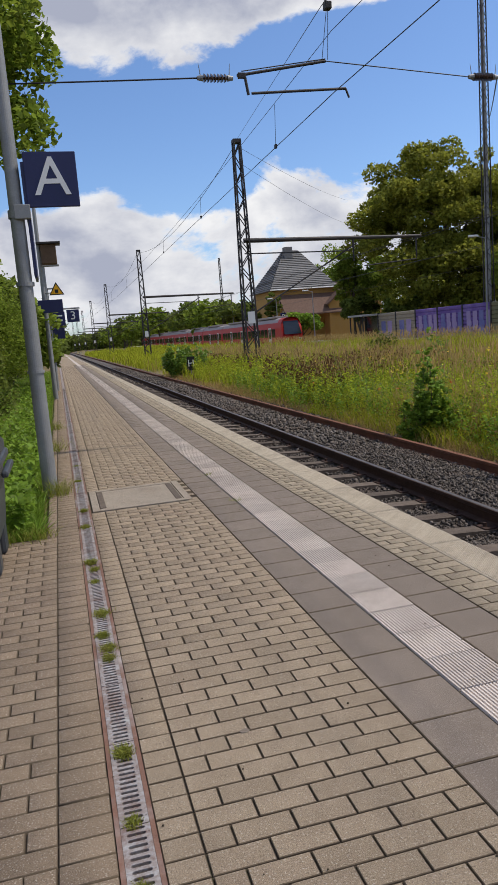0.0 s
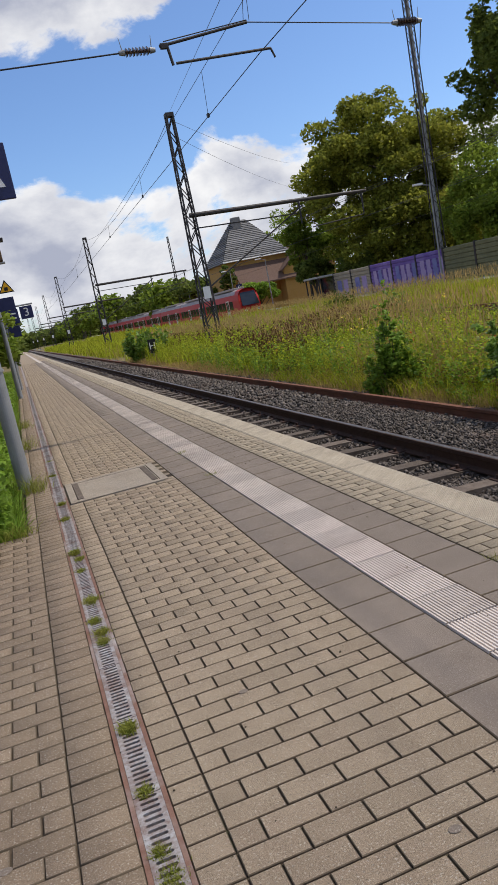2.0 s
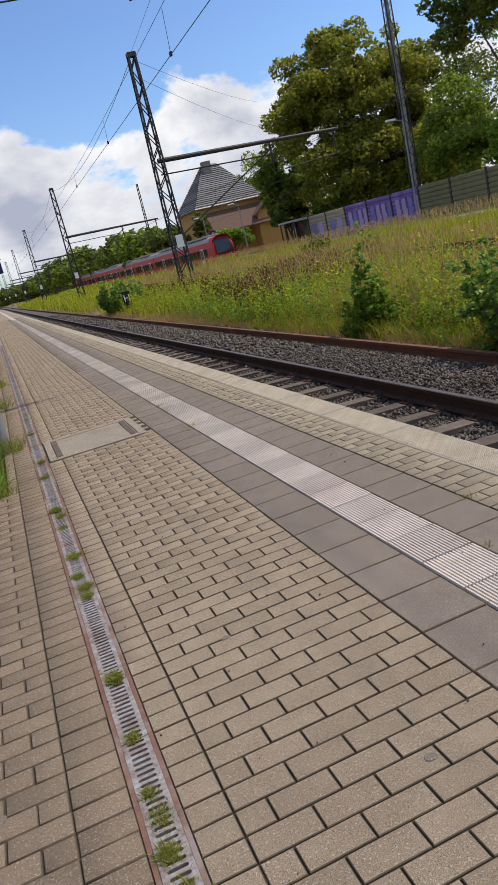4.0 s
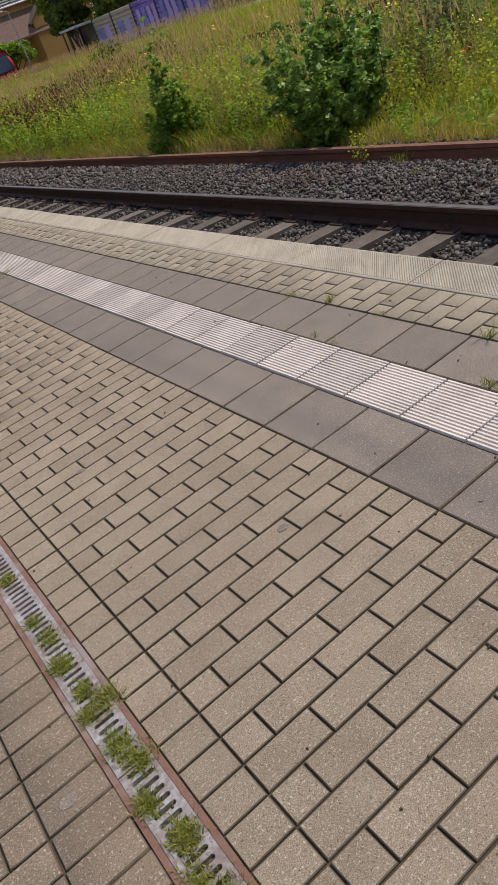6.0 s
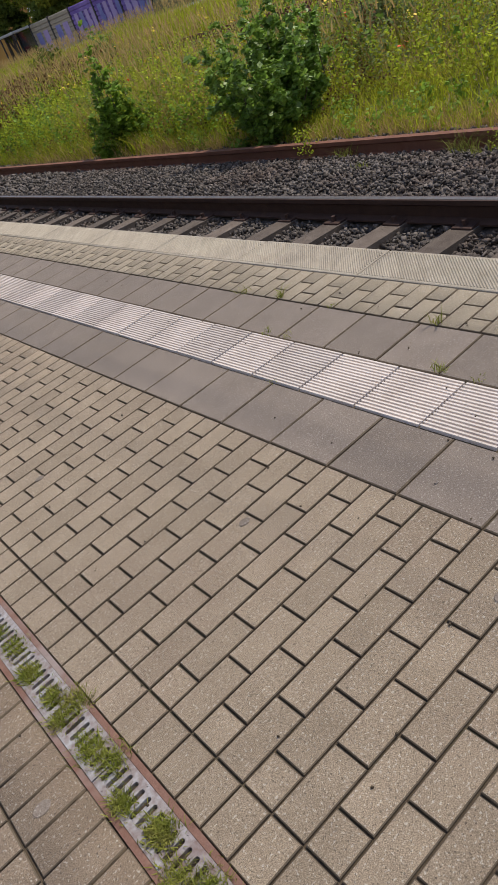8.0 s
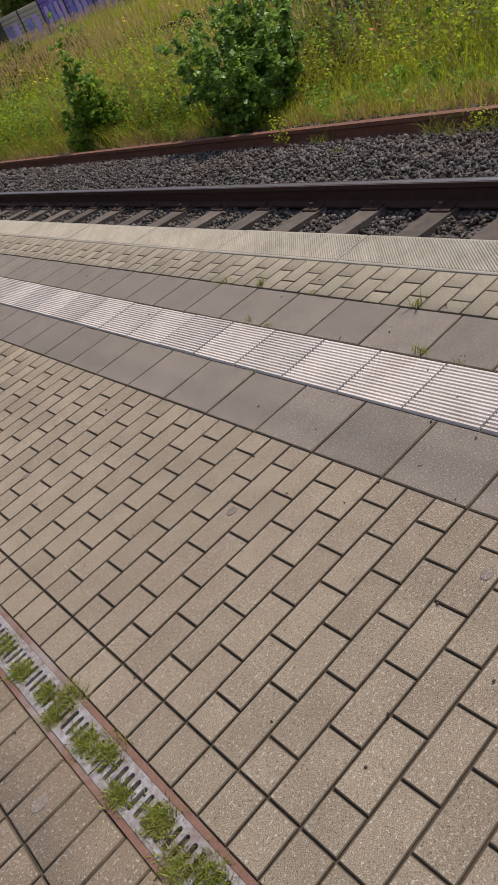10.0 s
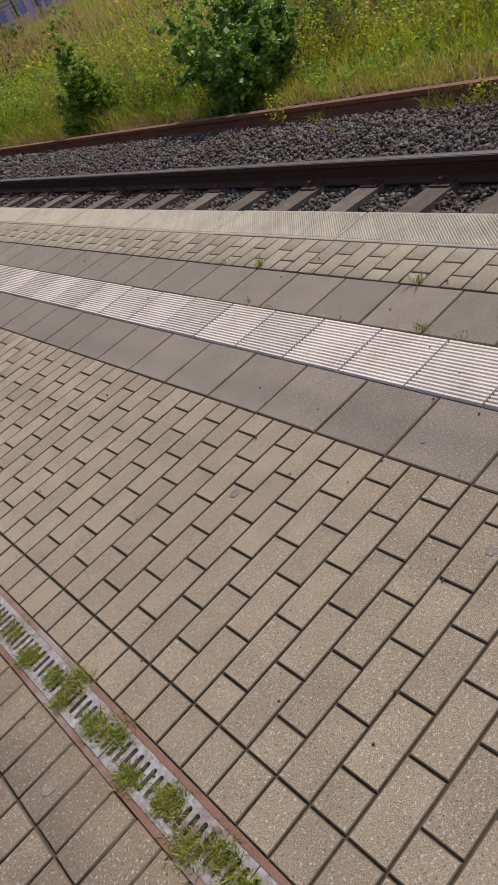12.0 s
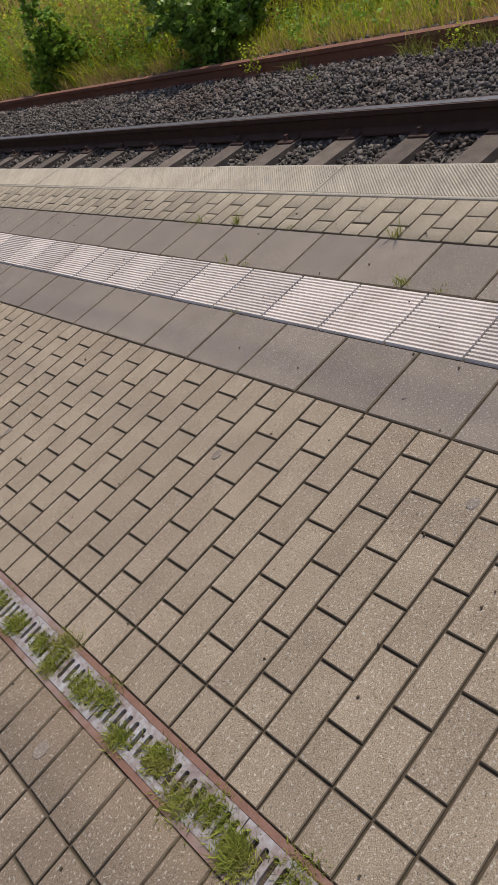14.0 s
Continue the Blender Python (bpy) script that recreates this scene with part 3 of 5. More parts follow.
# ---- vegetation ----
def blades(xy, h, w, lean, z):
    """Grass blades: bent tapered quads pairs at xy, heights h."""
    n = len(xy)
    a = rng.uniform(0, 2 * np.pi, n)
    side = np.stack([np.cos(a), np.sin(a), np.zeros(n)], 1) * (w * rng.uniform(0.6, 1.3, n))[:, None] if np.ndim(w) else np.stack([np.cos(a), np.sin(a), np.zeros(n)], 1) * (w * rng.uniform(0.6, 1.3, (n, 1)))
    b = rng.uniform(0, 2 * np.pi, n)
    off = np.stack([np.cos(b), np.sin(b), np.zeros(n)], 1) * (h * lean * rng.uniform(0.2, 1.2, n))[:, None]
    base = np.column_stack([xy, z])
    mid = base + off * 0.35 + np.column_stack([np.zeros((n, 2)), h * 0.6])
    top = base + off + np.column_stack([np.zeros((n, 2)), h])
    q1 = np.stack([base - side, base + side, mid + side * 0.8, mid - side * 0.8], 1)
    q2 = np.stack([mid - side * 0.8, mid + side * 0.8, top + side * 0.12, top - side * 0.12], 1)
    return np.concatenate([q1, q2])


gz = np.vectorize(ground_z)


def field(n, x0, x1, y0, y1, h0, h1, w, lean, patch=0.0, seed=0.0, near=1.0):
    x = rng.uniform(x0, x1, n)
    y = y0 + (y1 - y0) * rng.random(n) ** near
    if patch:
        f = np.sin(x * 0.9 + seed) + np.sin(y * 0.55 + seed * 2) + np.sin((x + y) * 0.31 + seed * 3) + rng.normal(0, 0.6, n)
        keep = f > patch
        x, y = x[keep], y[keep]
    clear = ~((x > 10.2) & (x < 14.3))
    x, y = x[clear], y[clear]
    h = rng.uniform(h0, h1, len(x)) * (0.8 + 0.25 * np.sin(x * 0.7 + 1) * np.sin(y * 0.45))
    return blades(np.column_stack([x, y]), h, w, lean, gz(x, y) - 0.03)


q = [field(22000, 4.7, 6.6, -0.5, 16, 0.12, 0.42, 0.0045, 0.8, -0.7, 3.3), field(36000, 5.3, 10, 0.5, 17, 0.25, 0.75, 0.0055, 0.5, -0.5, 0.5), field(11000, 7, 10.2, 11, 45, 0.4, 0.95, 0.010, 0.45, -0.3, 1.5), field(30000, 14.4, 26, 6, 60, 0.6, 1.1, 0.014, 0.4), field(24000, 4.9, 22, 17, 60, 0.4, 1.05, 0.016, 0.45, -0.4, 2.5), field(16000, 4.9, 20, 55, 170, 0.7, 1.3, 0.04, 0.4)]
tagged(quads_ob("verge_grass", np.concatenate(q), M["grass"]), "tall green meadow grass beside the track", "grass", kind="stuff")
q = [field(16000, 5.2, 9.5, 0.5, 17, 0.35, 1.0, 0.0045, 0.35, 0.5, 1.0), field(4500, 8, 10.3, 13, 40, 0.7, 1.25, 0.007, 0.3, -0.4, 2.0), field(22000, 14.4, 26, 4, 60, 0.6, 1.15, 0.010, 0.25, -0.4, 2.0), field(5000, 4.9, 22, 17, 90, 0.5, 1.05, 0.015, 0.3, 0.4, 3.0), field(15000, 4.48, 5.25, -0.5, 9, 0.06, 0.26, 0.004, 0.9, -0.6, 4.0), field(9000, 4.5, 5.4, 9, 40, 0.10, 0.36, 0.006, 0.8, -0.6, 4.0)]
tagged(quads_ob("dry_grass", np.concatenate(q), M["straw"]), "dry straw-coloured grass on the verge", "grass", kind="stuff")


def ears(n, x0, x1, y0, y1, z0, z1):
    x, y = rng.uniform(x0, x1, n), rng.uniform(y0, y1, n)
    return blades(np.column_stack([x, y]), rng.uniform(0.14, 0.26, n), 0.011, 0.5, gz(x, y) + rng.uniform(z0, z1, n))


q = np.concatenate([ears(1500, 5.6, 10.2, 4, 20, 0.7, 1.0), ears(3400, 7.0, 10.2, 14, 50, 0.75, 1.1), ears(6000, 14.4, 26, 8, 66, 0.8, 1.15)])
tagged(quads_ob("grass_ears", q, M["straw"]), "pale grass ears above the meadow", "grass", kind="stuff")


def herb_field(n, x0, x1, y0, y1, h0, h1, leaf, seed):
    """Leafy stems: each a column of small leaves."""
    g = np.random.default_rng(seed)
    x, y = g.uniform(x0, x1, n), g.uniform(y0, y1, n)
    k = 26
    h = g.uniform(h0, h1, n)
    tt = np.tile(np.linspace(0.12, 1, k), (n, 1)) * h[:, None]
    px = x[:, None] + g.normal(0, 0.045, (n, k)) + tt * g.normal(0, 0.08, (n, 1))
    py = y[:, None] + g.normal(0, 0.045, (n, k)) + tt * g.normal(0, 0.08, (n, 1))
    pz = gz(x, y)[:, None] + tt
    return leaf_quads(np.stack([px, py, pz], -1).reshape(-1, 3), leaf, 0.5)


q = np.concatenate([herb_field(420, 4.75, 6.4, 7.4, 26, 0.35, 0.8, 0.055, 3), herb_field(420, 5.6, 10, 4, 30, 0.5, 0.95, 0.06, 4), herb_field(70, 4.7, 5.6, 1, 9, 0.12, 0.3, 0.045, 5)])
tagged(quads_ob("wild_herbs", q, M["leaf_fresh"]), "leafy wild herbs growing among the verge grass", "wild plants", kind="stuff")
q = np.concatenate([herb_field(1100, 5.0, 8.5, 7, 18, 0.45, 1.05, 0.045, 13), herb_field(700, 5.5, 9.6, 0.5, 7, 0.3, 0.68, 0.042, 14), herb_field(700, 5.0, 9, 17, 40, 0.5, 1.05, 0.075, 15)])
tagged(quads_ob("goldenrod_stems", q, M["herb_lime"]), "upright yellow-green leafy stems in the verge", "wild plants", kind="stuff")
q = np.concatenate([herb_field(420, 6.0, 9.6, 1.0, 7.5, 0.4, 0.8, 0.038, 23), herb_field(300, 5.4, 9.5, 7, 22, 0.4, 0.9, 0.045, 24)])
tagged(quads_ob("mugwort_stems", q, M["herb_grey"]), "grey-green feathery weeds in the verge", "wild plants", kind="stuff")

q = np.concatenate([herb_field(620, 5.6, 9.5, 16.5, 23, 0.55, 1.05, 0.08, 6), herb_field(120, 6.5, 9.5, 26, 40, 0.6, 1.0, 0.11, 7), herb_field(260, 4.9, 6.2, 5, 16, 0.2, 0.5, 0.035, 8), herb_field(110, 6, 9, 5, 16, 0.4, 0.85, 0.045, 9)])
tagged(quads_ob("dock_plants", q, M["dock"]), "brown withered dock plants in the meadow", "wild plants", kind="stuff")
for name, mat, n, lo, hi, label in (("poppy_flowers", "poppy", 34, 0.45, 0.8, "scattered red poppies in the grass"), ("tansy_flowers", "tansy", 170, 0.75, 1.1, "small yellow wildflowers in the grass")):
    c = np.column_stack([rng.uniform(5.2, 10, n), rng.uniform(1, 20, n), np.zeros(n)])
    c[:, 2] = gz(c[:, 0], c[:, 1]) + rng.uniform(lo, hi, n)
    tagged(quads_ob(name, leaf_quads(np.repeat(c, 5, 0) + rng.normal(0, 0.022, (n * 5, 3)), 0.04, 0.9), M[mat]), label, "flowers", kind="stuff")
# leafy sprigs beside the rusty rail
q = herb_field(5, 4.10, 4.16, 4.7, 4.85, 0.22, 0.36, 0.026, 31)
tagged(quads_ob("rail_sprig", np.concatenate([q, herb_field(5, 4.08, 4.16, 2.2, 2.4, 0.10, 0.2, 0.022, 32)]) + np.array([0, 0, 0.1]), M["herb_lime"]), "bright green sprigs beside the rusty rail", "weed", kind="stuff")

# shrubs between the track and the meadow
def shrub(label, x, y, z, w, h, n, leaf, seed, mat="leaf_fresh", taper=0.35):
    """Many shoots from one stool, each clothed in leaves from the ground up; taper narrows the top."""
    s = tagged(empty("shrub", x, y, z), label, "shrub")
    g = np.random.default_rng(seed)
    shoots = 46
    clumps = []
    for i in range(shoots):
        a, rad = g.uniform(0, 2 * np.pi), g.random() ** (0.5 if taper < 0.8 else 0.9) * w * 0.5
        tall = h * g.uniform(0.72, 1.06) * (1 - taper * (rad / (w * 0.5)) ** (1.6 if taper < 0.8 else 0.8)) * (1.0 if i % 5 else 1.12)
        foot = Vector((math.cos(a) * rad * 0.25, math.sin(a) * rad * 0.25, 0))
        tip = Vector((math.cos(a) * rad * 0.85, math.sin(a) * rad * 0.85, tall))
        belly = Vector((math.cos(a) * rad * 0.95, math.sin(a) * rad * 0.95, tall * 0.5))
        if i % 4 == 0:
            part("stem", add_bar(bar(foot, belly * 0.9, 0.012, 0.007, 6), belly * 0.9, tip, 0.007, 0.003, 6), M["bark"], s)
        for k in range(9):
            u = (k + g.random()) / 9
            p = foot * (1 - u) ** 2 + belly * (2 * u * (1 - u)) + tip * u * u
            r = 0.055 * w * (1.35 - 0.8 * u)
            clumps.append([p.x + g.normal(0, r * 0.6), p.y + g.normal(0, r * 0.6), max(0.05, p.z), r, r, r * 0.8])
    quads_ob("foliage", leaf_quads(crown_points(clumps, n, 0.15), leaf, 0.7, 0.15), M[mat], s)
    return s


shrub("dense green maple shrub beside the rusty rail", 5.05, 6.15, -0.60, 2.0, 1.78, 21000, 0.068, 11, "leaf_shrub")
shrub("slender young sapling with pale leaves in the grass", 5.0, 10.05, -0.58, 1.5, 2.05, 9000, 0.075, 12, "leaf_fresh", 0.82)
shrub("round green bush standing in the verge grass", 5.5, 37.5, -0.6, 3.2, 2.1, 5000, 0.16, 13, "leaf_shrub")
shrub("low dark bush in the meadow", 16.5, 36.0, -0.4, 2.2, 1.5, 2600, 0.16, 14, "leaf_dark")
shrub("leafy bush rising over the meadow grass", 9.6, 18.0, -0.3, 1.3, 1.5, 2200, 0.10, 15, "leaf_shrub")
shrub("grey-green bushy weed behind the maple shrub", 7.6, 6.6, -0.35, 1.7, 1.25, 5000, 0.05, 16, "herb_grey", 0.5)


# trees
tree("tree", "large yellow-green deciduous tree behind the noise barrier", 44.5, 76, -0.8, 23,
     blob_cloud(43.8, 76, 12.6, 11.2, 9, 9.4, 210, 1.45, 21) + blob_cloud(44.5, 73, 6.5, 11.5, 8, 5.0, 90, 1.7, 22) + blob_cloud(44.5, 71, 3.2, 11.5, 5, 3.2, 60, 1.7, 23), 110000, 0.36, M["leaf_oak"], 0.6, limbs=9, seed=2)
for i, (x, y, r, h, m, label) in enumerate((
        (46, 62, 4.6, 12, "leaf", "green deciduous tree behind the noise barrier"),
        (41.5, 54, 3.4, 7.5, "leaf", "bushy green tree behind the noise barrier"),
        (58, 74, 7.5, 20, "leaf_dark", "tall dark tree behind the noise barrier"),
        (41, 46, 3.4, 7.0, "leaf_fresh", "bushy light green tree behind the noise barrier"),
        (41, 39.5, 3.4, 8.0, "leaf", "bushy green tree behind the noise barrier"),
        (42, 32, 3.8, 9.0, "leaf_dark", "dark bushy tree behind the noise barrier"),
        (35.8, 84, 2.5, 11.5, "leaf", "slim green tree beside the platform shelter"),
        (34.6, 79.5, 2.2, 6.0, "leaf_dark", "dark bush beside the platform shelter"),
        (40.5, 88, 3.6, 11, "leaf", "bright green tree beside the yellow house"),
        (36, 71, 2.4, 4.5, "leaf_dark", "dark bush behind the platform shelter"),
        (48, 125, 5.0, 17, "leaf", "green tree behind the yellow house"),
        (31.8, 105.5, 1.2, 8, "leaf_dark", "slim dark conifer in front of the yellow house"),
        (33, 96, 2.6, 4.0, "leaf_fresh", "light green bush by the far platform"),
        (33, 118, 3.2, 5.0, "leaf_dark", "dark green bush by the far platform"))):
    tree("tree", label, x, y, -0.8, h, blob_cloud(x, y, h * 0.56, r, r, h * 0.42, 46, r * 0.3, 30 + i), 7000, 0.33, M[m], 0.22, seed=i, limbs=5)
tree("tree", "tall dark tree with a high crown behind the noise barrier", 45.5, 49, -0.8, 24,
     blob_cloud(45.0, 49, 16.0, 8.4, 7.0, 8.6, 110, 1.4, 71), 36000, 0.34, M["leaf_dark"], 0.4, limbs=10, seed=9)
for i in range(16):
    g = random.Random(50 + i)
    y = 135 + i * 13
    x = 34 - i * 0.9 + g.uniform(-3, 3)
    h = g.uniform(7, 11)
    tree("tree", "distant green tree beside the railway line", x, y, -0.8, h, blob_cloud(x, y, h * 0.55, 5, 5, h * 0.42, 14, 2.4, 60 + i), 1400, 0.95, M["leaf" if i % 3 else "leaf_dark"], 0.25, seed=i, limbs=3)

# far woods closing the line
n = 9000
p = np.column_stack([rng.uniform(-90, 45, n), rng.uniform(330, 380, n), np.zeros(n)])
p[:, 2] = -0.8 + rng.random(n) ** 0.7 * (6.0 + 2.2 * np.sin(p[:, 0] * 0.21) + 1.3 * np.sin(p[:, 0] * 0.57))
tagged(quads_ob("far_woods", leaf_quads(p, 2.4), M["leaf_dark"]), "distant woodland closing the view along the line", "woods", kind="stuff")

# trees and hedge behind the platform
x, y = -3.6, 9.9
tree("tree", "tall deciduous tree with spreading branches over the platform", x, y, -0.2, 9,
     blob_cloud(-2.75, 9.6, 5.2, 2.05, 2.6, 1.95, 90, 0.42, 81) + blob_cloud(-3.5, 9.6, 3.9, 1.7, 2.2, 1.3, 70, 0.45, 83) + blob_cloud(-3.6, 10.4, 7.4, 2.2, 2.6, 1.8, 30, 0.7, 82), 52000, 0.10, M["leaf"], 0.20, limbs=14, seed=5)
for i, (x, y, r, h) in enumerate(((-3.15, 7.0, 1.2, 5.3), (-2.95, 6.5, 1.05, 2.6), (-3.15, 9.6, 1.2, 5.0), (-3.0, 8.9, 1.1, 2.6), (-3.1, 13.4, 1.4, 4.0), (-3.2, 17, 1.6, 3.6), (-3.1, 21.5, 1.8, 3.8), (-3.2, 27, 2.0, 4.0), (-3.3, 34, 2.2, 4.2), (-3.6, 43, 2.5, 4.4), (-4.0, 55, 3.0, 4.6), (-4.5, 70, 3.4, 5.0), (-5, 90, 4.0, 5.5), (-6, 115, 4.5, 6), (-8, 150, 6, 7))):
    s = tagged(empty("hedge_bush", x, y, -0.2), "overgrown green hedge bush behind the platform", "bush", group="hedge bushes")
    part("stem", bar((0, 0, 0), (0.1, 0, h * 0.6), 0.05, 0.02), M["bark"], s)
    b = blob_cloud(x, y, h * 0.48, r, r * 1.5, h * 0.5, 40, r * 0.36, 90 + i)
    c = crown_points(b, 40000 if i < 5 else 9000, 0.35)
    c[:, 2] = np.maximum(c[:, 2], 0.02)
    quads_ob("foliage", leaf_quads(c, 0.046 if i < 5 else 0.10 + i * 0.02, 0.6) - np.array([x, y, -0.2]), M["leaf_dark" if i % 2 else "leaf"], s)
p = np.column_stack([-1.55 - rng.random(9000) ** 1.4 * 1.6, 5.0 + rng.random(9000) ** 1.6 * 22, rng.random(9000) * 0.34])
tagged(quads_ob("border_weeds", leaf_quads(p, 0.075, 0.7), M["leaf_fresh"]), "low leafy weeds under the hedge", "wild plants", kind="stuff")
n = 26000
x = -1.48 - rng.random(n) ** 1.6 * 2.6
y = 4.9 + rng.random(n) ** 1.7 * 45
q = blades(np.column_stack([x, y]), rng.uniform(0.07, 0.26, n), 0.006, 0.9, np.full(n, -0.1))
tagged(quads_ob("border_grass", q, M["leaf_fresh"]), "lush green grass and weeds behind the platform paving", "grass", kind="stuff")


# ---- far side: second platform, noise barrier, house, train ----
far_platform = part("far_platform", box(30.1, 33.5, 20, FAR, -1.5, -0.15, 0.02), M["concrete"])
tagged(far_platform, "pale concrete edge of the opposite platform", "platform", kind="structure")

WALL_X, WALL_BASE, WALL_TOP = 33.0, -0.2, 2.55
barrier = tagged(empty("noise_barrier", WALL_X, 0, WALL_BASE), "ribbed noise barrier with green and graffiti-covered panels", "noise barrier", kind="structure")


def barrier_panel(y0, y1, mat, post=True):
    """Ribbed panel between two posts: proud horizontal ribs."""
    h = WALL_TOP - WALL_BASE
    bm = bmesh.new()
    pr = [(0.0, 0.0)]
    k = 8
    for i in range(k):
        a, b = h * i / k, h * (i + 1) / k
        pr += [(-0.07, a + 0.06), (-0.07, b - 0.06), (0.0, b)]
    pr += [(0.12, h), (0.12, 0)]
    p = part("panel", extrude(pr, "y", y0 + 0.1, y1 - 0.1), mat, barrier)
    part("post", box(-0.12, 0.14, y1 - 0.1, y1 + 0.1, 0, h + 0.06, 0.02), M["steel_dark"], barrier)
    return p


y = 71.0
mats = ["barrier_tan", "barrier_tan", "purple", "purple", "purple"]
for i in range(17):
    m = mats[i] if i < len(mats) else "barrier"
    p = barrier_panel(y - 4.2, y, M[m])
    if m == "purple":
        p["label"] = "panel sprayed with purple graffiti"
        for j in range(4):
            yy = y - 0.65 - j * 0.95
            bmx = add_box(bmesh.new(), -0.09, -0.072, yy - 0.62, yy, 0.45 + 0.08 * (j % 2), 2.15)
            add_box(bmx, -0.089, -0.073, yy - 0.75, yy - 0.3, 0.95, 1.35)
            part("spray_shape", bmx, M["mauve" if (i + j) % 3 else "spray_blue"], p)
    elif m == "barrier_tan":
        for j in range(2):
            yy = y - 0.8 - j * 1.5
            part("spray_shape", add_box(bmesh.new(), -0.09, -0.072, yy - 1.0, yy, 0.3, 1.9), M["mauve" if j else "spray_blue"], p)
    y -= 4.2
part("plinth", box(-0.2, 0.2, 71 - 17 * 4.2, 71, -0.6, 0.02), M["concrete"], barrier, "pale concrete base beam")

shelter = tagged(empty("shelter", 32.2, 73.2, -0.15), "small grey platform shelter beside the noise barrier", "shelter")
part("roof", box(-1.2, 1.0, -2.2, 1.6, 2.55, 2.75, 0.03), M["concrete"], shelter)
for px, py in ((-1.0, -2.0), (-1.0, 1.4), (0.8, 1.4), (0.8, -2.0)):
    part("post", box(px - 0.06, px + 0.06, py - 0.06, py + 0.06, 0, 2.55), M["steel_dark"], shelter)
part("back_panel", box(0.86, 0.9, -2, 1.4, 0.1, 2.5), M["glass"], shelter)


# house with a steep hipped tiled roof
def house():
    hs = tagged(empty("house", 0, 0, 0), "ochre station house with a steep grey tiled hip roof", "house")
    x0, x1, y0, y1, ze, zt = 32.6, 43.0, 108.0, 119.0, 8.6, 15.6
    part("wall", box(x0, x1, y0, y1, -1, ze), M["facade"], hs)
    ov = 0.6
    a = [(x0 - ov, y0 - ov, ze - 0.2), (x1 + ov, y0 - ov, ze - 0.2), (x1 + ov, y1 + ov, ze - 0.2), (x0 - ov, y1 + ov, ze - 0.2)]
    r0, r1 = (36.6, 113.5, zt), (39.0, 113.5, zt)
    roof = mesh_ob("roof", a + [r0, r1], [(0, 1, 5, 4), (1, 2, 5), (2, 3, 4, 5), (3, 0, 4), (3, 2, 1, 0)], M["tile_grey"], hs)

    def courses(p0, p1, t0, t1, n):
        """Overlapping tile courses up one roof slope."""
        p0, p1, t0, t1 = map(Vector, (p0, p1, t0, t1))
        nrm = (p1 - p0).cross(t0 - p0).normalized()
        for i in range(n):
            u, v = i / n, (i + 1.0) / n
            q0, q1, q2, q3 = p0.lerp(t0, u), p1.lerp(t1, u), p1.lerp(t1, v), p0.lerp(t0, v)
            lift = nrm * 0.14
            vs = [q0 + lift, q1 + lift, q2 + nrm * 0.02, q3 + nrm * 0.02, q0, q1]
            mesh_ob("tile_course", [tuple(w) for w in vs], [(0, 1, 2, 3), (4, 5, 1, 0)], M["tile_grey"], roof)

    courses(a[0], a[1], r0, r1, 22)
    courses(a[3], a[0], r0, r0, 22)
    part("chimney", box(36.3, 37.7, 112, 113, 14, 16.0, 0.03), M["tile_grey"], hs)
    part("gutter", bar((x0 - ov, y0 - ov - 0.05, ze - 0.15), (x1 + ov, y0 - ov - 0.05, ze - 0.15), 0.1), M["white"], hs)
    # side wing with a brown gable roof
    part("wing_wall", extrude([(41, -1), (50, -1), (50, 6.0), (45.5, 9.6), (41, 6.0)], "y", 105.5, 116), M["facade"], hs)
    wr = mesh_ob("wing_roof", [(40.4, 105, 5.5), (45.5, 105, 9.9), (50.6, 105, 5.5), (40.4, 116, 5.5), (45.5, 116, 9.9), (50.6, 116, 5.5), (40.4, 105, 5.2), (45.5, 105, 9.6), (50.6, 105, 5.2)],
                 [(0, 1, 4, 3), (1, 2, 5, 4), (6, 7, 1, 0), (7, 8, 2, 1)], M["tile_brown"], hs)
    part("porch_roof", extrude([(105, 4.2), (108.2, 7.8), (108.2, 7.6), (105, 4.0)], "x", 33.5, 44), M["tile_brown"], hs)
    for wx, wz in ((33.6, 5.4), (35.6, 5.4), (33.6, 1.6), (36.0, 1.6), (38.6, 1.6), (47.0, 3.2), (44.5, 3.2)):
        yw = 107.96 if wx < 42 else 105.46
        w = part("window", box(wx, wx + 1.1, yw - 0.06, yw + 0.02, wz, wz + 1.6), M["white"], hs)
        part("pane", box(wx + 0.1, wx + 1.0, yw - 0.08, yw - 0.05, wz + 0.1, wz + 1.5), M["glass"], w)
    hs.scale = (1, 1, 0.935)
    return hs


house()


